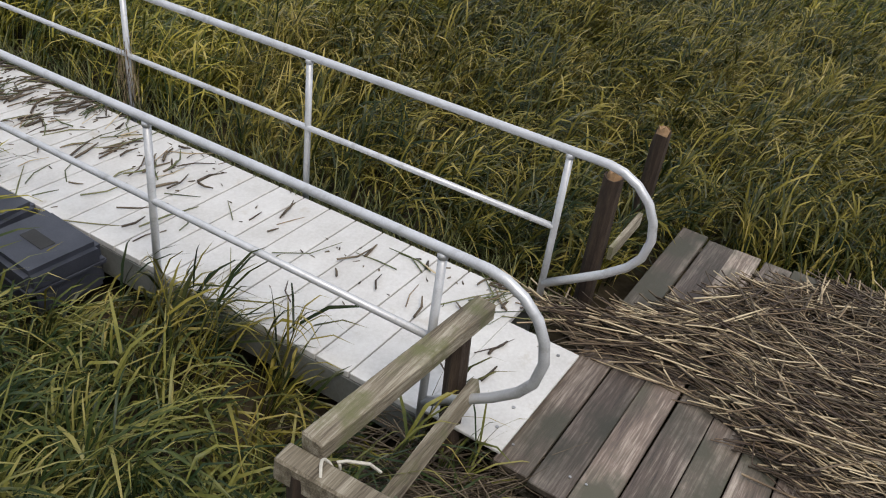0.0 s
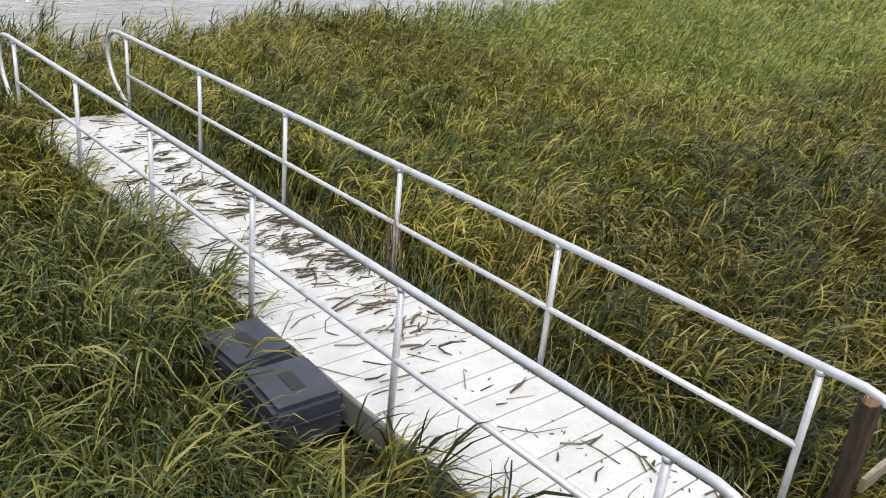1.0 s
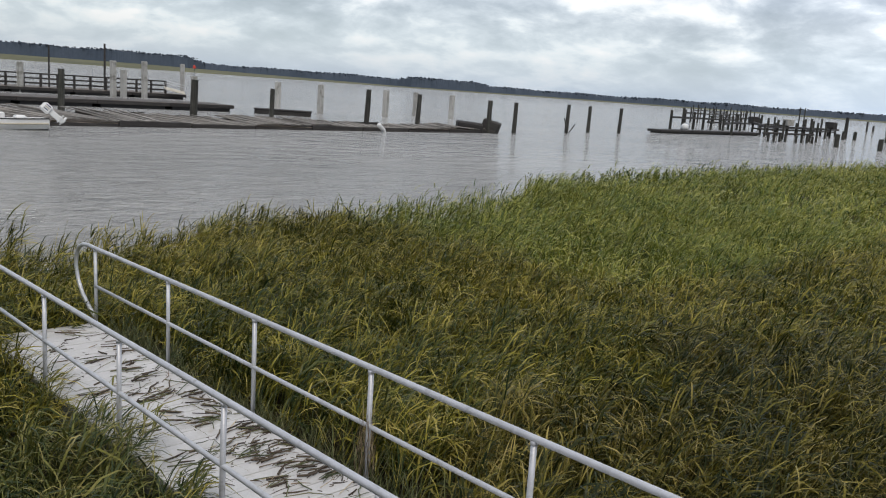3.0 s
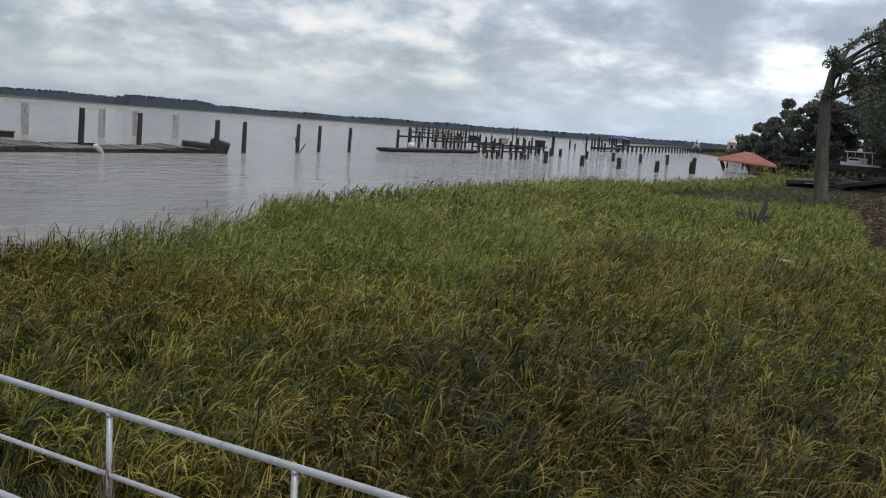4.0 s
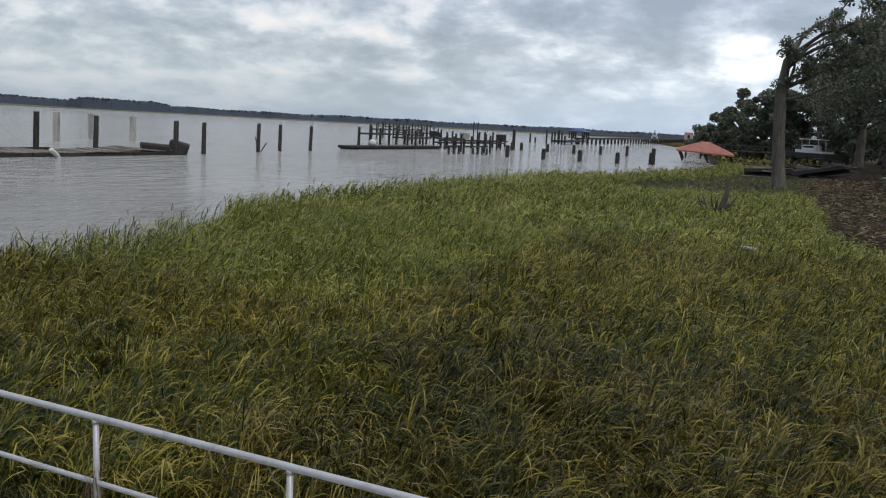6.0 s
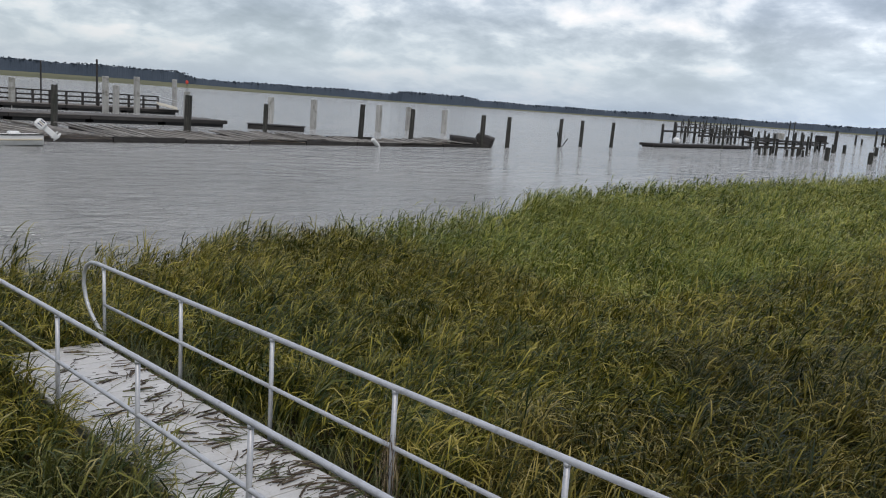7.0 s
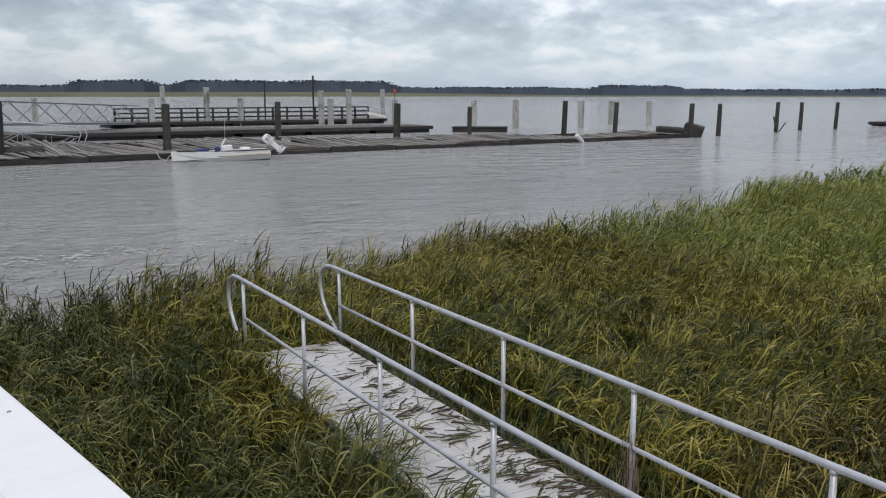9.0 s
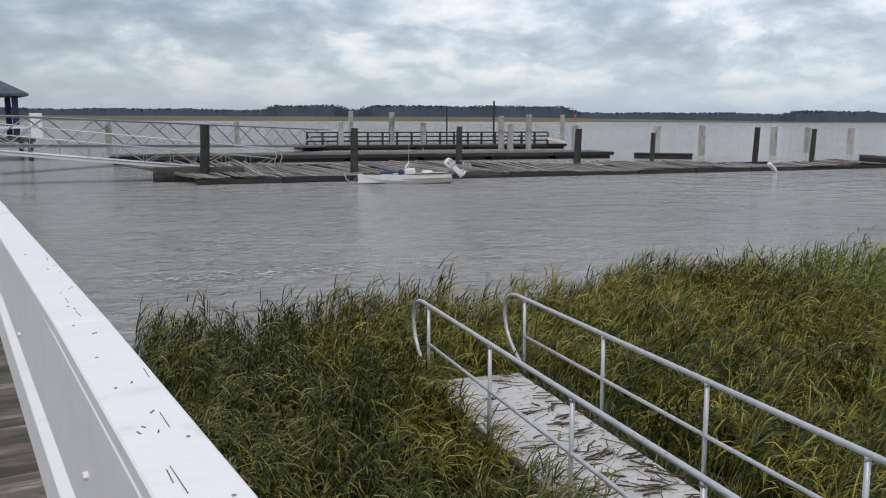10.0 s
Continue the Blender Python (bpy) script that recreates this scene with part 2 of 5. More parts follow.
# Bank foliage: greyed and lightened, with haze put into the base colour.
M_LEAF = material("oak_foliage", [(0.085, 0.102, 0.074), (0.130, 0.152, 0.105), (0.19, 0.21, 0.15)], 0.35, rough=0.6, bump=0.0, fine=3.0, translucent=0.2, island=0.14)
# Far woods: aerial haze is put into this blue-grey base colour.
M_PINE_HAZED = material("hazed_foliage", [(0.034, 0.049, 0.070), (0.043, 0.060, 0.083), (0.054, 0.072, 0.096)], 0.02, rough=0.9, bump=0.0, fine=0.2)
M_MOSS = material("hanging_moss", [(0.07, 0.075, 0.06), (0.11, 0.115, 0.09), (0.15, 0.15, 0.12)], 1.0, rough=0.9, bump=0.0, fine=6, island=0.1)
M_BARK = material("oak_bark", [(0.05, 0.046, 0.04), (0.105, 0.097, 0.083), (0.17, 0.16, 0.135)], 1.6, (3, 3, 0.5), rough=0.95, bump=0.9, fine=12, bump_scale=0.05)
M_PALMBARK = material("palm_trunk", [(0.12, 0.085, 0.065), (0.20, 0.15, 0.115), (0.27, 0.21, 0.165)], 2.0, (1, 1, 4), rough=0.95, bump=0.8, fine=10, bump_scale=0.04)
M_PALM = material("palm_frond", [(0.05, 0.07, 0.03), (0.10, 0.115, 0.05), (0.19, 0.18, 0.09)], 1.0, rough=0.6, bump=0.0, fine=5, translucent=0.2, island=0.1)
M_FARMARSH = material("far_marsh", [(0.075, 0.08, 0.04), (0.105, 0.105, 0.05), (0.14, 0.135, 0.065)], 0.012, rough=0.95, bump=0.0, fine=0.1)
M_GEL = material("white_gelcoat", [(0.72, 0.72, 0.70), (0.80, 0.80, 0.78)], 2.0, rough=0.25, bump=0.02, fine=12)
M_TAN = material("boat_tan_sheer", [(0.45, 0.40, 0.30), (0.52, 0.47, 0.36)], 2.0, rough=0.35, bump=0.02)
M_BLUE = material("blue_canvas", [(0.02, 0.03, 0.12), (0.035, 0.05, 0.18)], 4, rough=0.8, bump=0.2)
M_BLACK = material("black_rubber", [(0.012, 0.012, 0.012), (0.025, 0.025, 0.025)], 4, rough=0.7, bump=0.1)
M_REDROOF = material("faded_red_shingle", [(0.30, 0.10, 0.08), (0.38, 0.15, 0.12), (0.46, 0.21, 0.175)], 0.7, rough=0.85, bump=0.4, fine=6, bump_scale=0.03)
M_SLATE = material("slate_blue_shingle", [(0.055, 0.068, 0.085), (0.08, 0.097, 0.12), (0.11, 0.13, 0.155)], 0.9, rough=0.85, bump=0.4, fine=8, bump_scale=0.03)
M_NAVY = material("navy_painted_post", [(0.012, 0.02, 0.06), (0.02, 0.03, 0.085)], 3, rough=0.6, bump=0.1)
M_ROOFBLUE = material("blue_metal_roof", [(0.03, 0.06, 0.20), (0.045, 0.085, 0.27)], 1, rough=0.5, bump=0.05)
M_ROPE = material("pale_rope", [(0.45, 0.42, 0.36), (0.62, 0.59, 0.52)], 30, rough=0.9, bump=0.5, fine=200)
M_PINKWALL = material("pale_pink_wall", [(0.52, 0.38, 0.37), (0.60, 0.46, 0.45)], 0.8, rough=0.9, bump=0.1)
M_RED = material("red_marker_plastic", [(0.55, 0.05, 0.03), (0.68, 0.08, 0.05)], 4, rough=0.5, bump=0.0)
M_SCREW = material("galvanised_screw", [(0.25, 0.25, 0.25), (0.4, 0.4, 0.4)], 30, rough=0.4, bump=0.0, metal=0.8)


# ---- building helpers ----
def mesh_of(name, bm, mat, smooth=False):
    me = bpy.data.meshes.new(name)
    bm.normal_update()
    bm.to_mesh(me)
    bm.free()
    me.materials.append(mat)
    if smooth:
        me.shade_smooth()
    return me


def part(name, bm, mat, parent, label="", smooth=False, m=None):
    """Links a bmesh as one mesh object under a thing or a part."""
    ob = new(name, mesh_of(name, bm, mat, smooth))
    ob.parent = parent
    if m is not None:
        ob.matrix_basis = m
    return tagged(ob, label)


def thing(name, label, category, m=None, group="", kind="", bm=None, mat=None, smooth=False):
    """A top-level thing: a mesh of its own, or an empty that carries parts."""
    ob = new(name, mesh_of(name, bm, mat, smooth) if bm else None)
    if m is not None:
        ob.matrix_basis = m
    return tagged(ob, label, category, group, kind)


def box(bm, x0, x1, y0, y1, z0, z1, bevel=0.0, jitter=0.0, m=None):
    got = bmesh.ops.create_cube(bm, size=1.0)["verts"]
    for v in got:
        v.co = Vector(((x0 + x1) / 2 + v.co.x * (x1 - x0), (y0 + y1) / 2 + v.co.y * (y1 - y0), (z0 + z1) / 2 + v.co.z * (z1 - z0)))
        if jitter:
            v.co += Vector([random.uniform(-jitter, jitter) for _ in range(3)])
    if bevel:
        edges = list({e for v in got for e in v.link_edges})
        got = bmesh.ops.bevel(bm, geom=edges, offset=bevel, segments=1, affect="EDGES", clamp_overlap=True)["verts"]
        got = list({v for v in got})
    if m is not None:
        for v in got:
            v.co = m @ v.co
    return bm


def tube(bm, pts, radii, segs=8, cap=True):
    """A round bar along pts, with a radius at each."""
    pts = [Vector(p) for p in pts]
    if not hasattr(radii, "__len__"):
        radii = [radii] * len(pts)
    rings, side = [], None
    for i, p in enumerate(pts):
        way = (pts[min(i + 1, len(pts) - 1)] - pts[max(i - 1, 0)]).normalized()
        if side is None:
            side = way.cross(Vector((0, 0, 1)) if abs(way.z) < 0.9 else Vector((1, 0, 0))).normalized()
        side = (side - way * side.dot(way)).normalized()
        up = way.cross(side)
        rings.append([bm.verts.new(p + (side * math.cos(a) + up * math.sin(a)) * radii[i]) for a in [2 * math.pi * k / segs for k in range(segs)]])
    for a, b in zip(rings, rings[1:]):
        for k in range(segs):
            bm.faces.new((a[k], a[(k + 1) % segs], b[(k + 1) % segs], b[k]))
    if cap:
        bm.faces.new(rings[0][::-1])
        bm.faces.new(rings[-1])
    return bm


def beam(bm, a, b, w, h, twist=0.0):
    """A square bar from a to b, w wide and h high."""
    a, b = Vector(a), Vector(b)
    way = (b - a).normalized()
    side = way.cross(Vector((0, 0, 1)) if abs(way.z) < 0.95 else Vector((0, 1, 0))).normalized()
    up = side.cross(way)
    if twist:
        q = Matrix.Rotation(radians(twist), 3, way)
        side, up = q @ side, q @ up
    vs = [bm.verts.new(p + side * sx * w / 2 + up * sz * h / 2) for p in (a, b) for sx, sz in ((-1, -1), (1, -1), (1, 1), (-1, 1))]
    for f in ((0, 1, 2, 3), (7, 6, 5, 4), (0, 4, 5, 1), (1, 5, 6, 2), (2, 6, 7, 3), (3, 7, 4, 0)):
        bm.faces.new([vs[i] for i in f])
    bmesh.ops.recalc_face_normals(bm, faces=bm.faces[-6:] if False else list({f for v in vs for f in v.link_faces}))
    return bm


def big_mesh(name, verts, faces, sizes, mat, along=None, smooth=False):
    """A mesh from arrays: corners' vertex indices and each face's count."""
    me = bpy.data.meshes.new(name)
    me.vertices.add(len(verts))
    me.vertices.foreach_set("co", np.ascontiguousarray(verts, dtype=np.float32).ravel())
    me.loops.add(len(faces))
    me.loops.foreach_set("vertex_index", np.ascontiguousarray(faces, dtype=np.int32))
    me.polygons.add(len(sizes))
    starts = np.concatenate(([0], np.cumsum(sizes)[:-1])).astype(np.int32)
    me.polygons.foreach_set("loop_start", starts)
    if along is not None:
        at = me.attributes.new("along", "FLOAT", "POINT")
        at.data.foreach_set("value", np.ascontiguousarray(along, dtype=np.float32))
    me.materials.append(mat)
    me.update(calc_edges=True)
    if smooth:
        me.shade_smooth()
    return me


rng = np.random.default_rng(5)


def value_noise(x, y, scale, seed):
    """Smooth noise of 0 to 1 over the plan."""
    g = np.random.default_rng(seed).random((97, 97))
    u, v = x / scale + 400.3, y / scale + 400.7
    i, j = np.floor(u).astype(int), np.floor(v).astype(int)
    fu, fv = u - i, v - j
    fu, fv = fu * fu * (3 - 2 * fu), fv * fv * (3 - 2 * fv)
    i, j, i2, j2 = i % 97, j % 97, (i + 1) % 97, (j + 1) % 97
    return (g[i, j] * (1 - fu) + g[i2, j] * fu) * (1 - fv) + (g[i, j2] * (1 - fu) + g[i2, j2] * fu) * fv


SHORE_X = [-14, -3, -0.6, 0.3, 2.6, 4.6, 6, 8.3, 14, 19, 22, 25, 35, 59, 85, 110, 130, 170, 230, 300, 420, 640, 900]
SHORE_Y = [8.0, 12.4, 14.0, 15.6, 16.0, 15.5, 15.6, 16.8, 18.2, 18.4, 19.6, 21.8, 24.2, 24.0, 20.5, 18.0, 20, 27, 38, 52, 86, 152, 215]


def shore(x):
    return np.interp(x, SHORE_X, SHORE_Y)


def ground_height(x, y):
    """The mud flat, its edge to the water and the low bank under the trees."""
    d = shore(x) - y
    edge = np.clip(d / 1.6, -1.5, 1)
    flat = WATER + (MUD - WATER) * edge + 0.03 * (value_noise(x, y, 1.3, 3) - 0.5)
    bank = np.clip((x - 34) / 45, 0, 1) * np.clip((d - 6) / 16, 0, 1)
    back = np.clip((-2.0 - y) / 30, 0, 1)
    return flat + 0.75 * bank * bank * (3 - 2 * bank) + 0.25 * back + 0.12 * value_noise(x, y, 6, 8) * np.clip((x - 30) / 20, 0, 1)


# ---- ground, water, far shore ----
def make_ground():
    xs = np.concatenate((np.arange(-900, -40, 60), np.arange(-40, -4, 4), np.arange(-4, 60, 0.8), np.arange(60, 180, 4), np.arange(180, 3001, 60)))
    ts = np.concatenate((-np.geomspace(3000, 60, 20), np.arange(-56, -12, 4), np.arange(-12, 0, 0.8), np.arange(0, 3.6, 0.3)))
    X, T = np.meshgrid(xs, ts, indexing="ij")
    Y = shore(X) + T
    Z = ground_height(X, Y)
    nx, ny = X.shape
    k = np.arange(nx * ny).reshape(nx, ny)
    f = np.stack((k[:-1, :-1], k[1:, :-1], k[1:, 1:], k[:-1, 1:]), -1).reshape(-1)
    me = big_mesh("ground", np.stack((X, Y, Z), -1).reshape(-1, 3), f, np.full((nx - 1) * (ny - 1), 4), M_MUD, smooth=True)
    tagged(new("ground", me), "dark marsh mud and low bank under the grass", "ground", kind="structure")


make_ground()
bm = bmesh.new()
bmesh.ops.create_grid(bm, x_segments=2, y_segments=2, size=4500)
thing("water", "grey rippled river water under an overcast sky", "water", pose(0, 0, WATER), kind="structure", bm=bm, mat=M_WATER)


def polar(heading, d):
    return d * math.sin(radians(heading)), d * math.cos(radians(heading))


def make_far_shore():
    # the strip of marsh across the river
    bm = bmesh.new()
    rows = []
    for i in range(90):
        a = -62 + i * 1.75
        near = 1150 + 60 * noise.noise((a * 0.11, 0, 0))
        rise = 5.4 * max(0.0, min(1.0, (40 - a) / 16))
        rows.append([bm.verts.new((*polar(a, r), z)) for r, z in ((near, WATER - 0.2), (near + 3, WATER + 0.7), (near + 160, WATER + 0.8 + rise), (2600, WATER + 1.2 + rise))])
    for a, b in zip(rows, rows[1:]):
        for k in range(3):
            bm.faces.new((a[k], a[k + 1], b[k + 1], b[k]))
    thing("far_marsh", "olive strip of salt marsh across the river", "marsh", kind="structure", bm=bm, mat=M_FARMARSH)
    # woods behind it
    base = bmesh.new()
    bmesh.ops.create_icosphere(base, subdivisions=1, radius=1.0)
    bv = np.array([v.co[:] for v in base.verts])
    bf = np.array([[v.index for v in f.verts] for f in base.faces])
    base.free()
    def belt(a):
        """Height of the woods' top along the far shore."""
        hump = 0.0
        for lo, hi, k in ((7.0, 12.5, 4.6), (13.2, 27.6, 5.2), (40.0, 46.0, 3.0)):
            hump += k * max(0.0, min(1.0, (a - lo) / 0.9, (hi - a) / 0.9))
        top = 12.6 + 1.2 * math.sin(a * 0.9) * math.sin(a * 0.37) + hump * 1.5 + min(5.0, max(0, 44 - a) * 0.17)
        return hump, top - (2.2 if a > 46 else 0.0)

    V, F, count = [], [], 0
    strip, rows = bmesh.new(), []
    for i in range(3400):
        a = -60 + 155 * i / 3399
        hump, top = belt(a)
        top += 1.5 * noise.noise((a * 5.0, 1.0, 0)) + 1.0 * noise.noise((a * 17.0, 4.0, 0)) - 0.6
        rows.append([strip.verts.new((*polar(a, r), z)) for r, z in ((1470 - hump * 10, 0.0), (1485 - hump * 10, top - 1.5), (1500, top), (1560, top - 1.0))])
    for p, q in zip(rows, rows[1:]):
        for k in range(3):
            strip.faces.new((p[k], p[k + 1], q[k + 1], q[k]))
    thing("wood_belt", "hazy blue-green belt of woods on the far shore", "woods", kind="stuff", bm=strip, mat=M_PINE_HAZED)
    for i in range(2600):
        a = rng.uniform(-60, 95)
        hump, top = belt(a)
        r = 1480 + rng.uniform(-15, 40) - hump * 10
        top += rng.uniform(-1.5, 0.7)
        s = rng.uniform(0.8, 1.7)
        x, y = polar(a, r)
        for z in (top - s * 0.7,):
            x, y = polar(a + rng.uniform(-0.3, 0.3), r + rng.uniform(-20, 20))
            V.append(bv * np.array([s * rng.uniform(0.9, 1.6), s, s * rng.uniform(0.8, 1.1)]) * (1 + 0.16 * (rng.random((len(bv), 1)) - 0.5)) + (x, y, z))
            F.append(bf + count)
            count += len(bv)
    me = big_mesh("far_woods", np.concatenate(V), np.concatenate(F).ravel(), np.full(count // len(bv) * len(bf), 3), M_PINE_HAZED, smooth=True)
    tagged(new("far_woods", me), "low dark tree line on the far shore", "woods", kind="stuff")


make_far_shore()


# ---- marsh grass ----
def blades(x, y, z, length, w, rise, droop, angle):
    """Arching leaves from arrays: foot, length, width, first steepness, droop and heading."""
    c = len(x)
    t = np.array([0, 0.38, 0.72, 1.0])
    wd = np.array([0.8, 1.0, 0.65, 0.0])
    up = length[:, None] * (np.sin(rise)[:, None] * t - droop[:, None] * t ** 2.3)
    out = length[:, None] * (np.cos(rise)[:, None] * t + 0.35 * droop[:, None] * t ** 2)
    px = x[:, None] + out * np.cos(angle)[:, None]
    py = y[:, None] + out * np.sin(angle)[:, None]
    pz = z[:, None] + up
    face = angle + math.pi / 2 + rng.normal(0, 0.5, c)
    sx, sy = np.cos(face)[:, None] * w[:, None] * wd / 2, np.sin(face)[:, None] * w[:, None] * wd / 2
    tw = (rng.normal(0, 0.35, c) * w)[:, None] * wd / 2
    left = np.stack((px - sx, py - sy, pz - tw), -1)
    right = np.stack((px + sx, py + sy, pz + tw), -1)
    v = np.empty((c, 7, 3), np.float32)
    v[:, 0:6:2], v[:, 1:6:2], v[:, 6] = left[:, :3], right[:, :3], left[:, 3]
    f = np.array([0, 1, 3, 2, 2, 3, 5, 4, 4, 5, 6])
    faces = (np.arange(c)[:, None] * 7 + f).ravel()
    return v.reshape(-1, 3), faces, np.tile([4, 4, 3], c), np.tile([0, 0, 0.4, 0.4, 0.75, 0.75, 1.0], c)


def clear_of_things(x, y):
    """Where grass can stand: off the gangway, the landing and the floats."""
    ok = ~((x > 3.26 + 0.25 * np.clip((y - 7.5) / 2.5, 0, 1)) & (x < 5.12) & (y > 1.0) & (y < 11.3))
    ok &= ~((x > 3.3) & (x < 6.42) & (y < 1.62))
    ok &= ~((x > 2.9) & (x < 3.5) & (y > 3.98) & (y < 5.32))
    ok &= ~((x > 2.75) & (x < 3.5) & (y < 1.4))
    return ok


def grass(name, label, x0, x1, y0, y1, count, width, height, mat, keep=None, leaves=5, stuff="grass"):
    """Plants of a stem and arching leaves; count: the plants."""
    x, y = rng.uniform(x0, x1, count), rng.uniform(y0, y1, count)
    # gather the feet into tussocks
    cx, cy = value_noise(x, y, 0.22, 21) - 0.5, value_noise(x, y, 0.22, 22) - 0.5
    x, y = x + cx * 0.26, y + cy * 0.26
    ok = (y < shore(x) - 0.1 - 0.5 * value_noise(x, y, 0.8, 4)) & clear_of_things(x, y)
    if keep is not None:
        ok &= keep(x, y)
    x, y = x[ok], y[ok]
    c = len(x)
    near_edge = np.clip(1 - (shore(x) - y) / 1.8, 0, 1)
    h = height * (0.34 + 0.66 * value_noise(x, y, 0.3, 1) + 0.32 * value_noise(x, y, 1.3, 2)) * rng.uniform(0.75, 1.2, c) * (1 + 0.32 * near_edge)
    wind = radians(-55) + (value_noise(x, y, 0.5, 7) - 0.5) * 2.6 + (value_noise(x, y, 2.2, 9) - 0.5) * 1.6
    tilt = (0.10 + 0.38 * value_noise(x, y, 0.6, 6)) * (1 - 0.5 * near_edge)
    base = ground_height(x, y) - 0.02
    X, Y, Z, Ln, W, R, D, A = [], [], [], [], [], [], [], []
    for k in range(leaves):
        if k == 0:
            f, ln, r, d, a = np.zeros(c), h * 1.02, radians(88) - tilt * 0.8, rng.uniform(0.0, 0.15, c), wind + rng.normal(0, 0.3, c)
            w = width * 0.8 * rng.uniform(0.7, 1.2, c)
        else:
            f = rng.uniform(0.25, 0.85, c)
            ln = height * rng.uniform(0.32, 0.70, c)
            r = np.radians(rng.uniform(38, 84, c)) - 0.3 * tilt
            d = rng.uniform(0.25, 1.0, c) * (1 - 0.45 * near_edge)
            a = wind + rng.normal(0, 0.85, c)
            w = width * rng.uniform(0.6, 1.35, c)
        X.append(x + h * f * np.sin(tilt) * np.cos(wind))
        Y.append(y + h * f * np.sin(tilt) * np.sin(wind))
        Z.append(base + h * f * np.cos(tilt))
        for store, value in zip((Ln, W, R, D, A), (ln, w, r, d, a)):
            store.append(value)
    v, f, sz, al = blades(*[np.concatenate(q) for q in (X, Y, Z, Ln, W, R, D, A)])
    return tagged(new(name, big_mesh(name, v, f, sz, mat, al)), label, stuff, kind="stuff")


def wrack_zone(x, y):
    """The wedge of storm litter over the bank."""
    return (x > 29) & (y < -0.8 + 0.17 * (x - 29) + 3.5 * (value_noise(x, y, 2.6, 35) - 0.5)) & (y < 5)


def tall(x, y):
    return ~wrack_zone(x, y) & ((x < 50 + 8 * value_noise(x, y, 4, 31)) | (y > shore(x) - 7))


lab = "wind-bent green and yellow cordgrass on the marsh"
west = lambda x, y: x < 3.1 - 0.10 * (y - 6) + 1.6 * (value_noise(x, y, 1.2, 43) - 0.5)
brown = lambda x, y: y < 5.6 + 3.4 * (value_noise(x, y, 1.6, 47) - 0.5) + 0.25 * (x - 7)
grass("marsh_grass", lab, -1.6, 13, -3.5, 17.5, 42000, 0.015, 0.90, M_GRASS, lambda x, y: ~west(x, y) & ~brown(x, y), leaves=6)
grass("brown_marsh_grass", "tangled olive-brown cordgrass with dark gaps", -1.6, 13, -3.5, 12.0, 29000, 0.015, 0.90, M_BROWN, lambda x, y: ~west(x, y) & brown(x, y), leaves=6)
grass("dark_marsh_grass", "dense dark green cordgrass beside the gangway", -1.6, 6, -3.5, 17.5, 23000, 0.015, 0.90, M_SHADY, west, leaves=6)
green_zone = lambda x, y: y > 10.5 - 0.16 * (x - 13) + 6 * (value_noise(x, y, 3.0, 41) - 0.5)
grass("marsh_grass", lab, 13, 28, -9, 22.0, 26000, 0.018, 0.88, M_GRASS, lambda x, y: ~green_zone(x, y), leaves=5)
grass("green_marsh_grass", "fresher green cordgrass towards the water's edge", 13, 28, -9, 22.0, 26000, 0.018, 0.88, M_GREEN, green_zone, leaves=5)
grass("marsh_grass", lab, 28, 66, -16, 26, 26000, 0.032, 0.86, M_GREEN, tall, leaves=5)
grass("marsh_grass", lab, 66, 135, 8, 26, 8000, 0.06, 0.75, M_GREEN, tall, leaves=4)
grass("lawn_grass", "short patchy grass on the low bank", 42, 130, -30, 20, 26000, 0.05, 0.30, M_LAWN,
      lambda x, y: ~tall(x, y) & (~wrack_zone(x, y) | (value_noise(x, y, 1.5, 36) > 0.72)), leaves=4)
grass("far_grass", "grass spit along the far bank", 130, 560, 0, 120, 14000, 0.35, 0.8, M_GRASS, lambda x, y: y > shore(x) - 18, leaves=4)


def low_tuft():
    x, y = random.uniform(4.72, 5.2), random.uniform(1.8, 11.2)
    return (x, y, float(ground_height(np.array([x]), np.array([y]))[0]) + random.uniform(0.05, 0.35)), random.uniform(0, 6.28), random.uniform(0.4, 2.2)


# ---- the gangway in the marsh ----
POST_Y = (1.756, 3.65, 5.43, 7.27, 9.15, 11.27)
XN, XF = 3.40, 4.75            # the two railings


def deck_z(y):
    return 0.075 - 0.0135 * (y - 1.67)


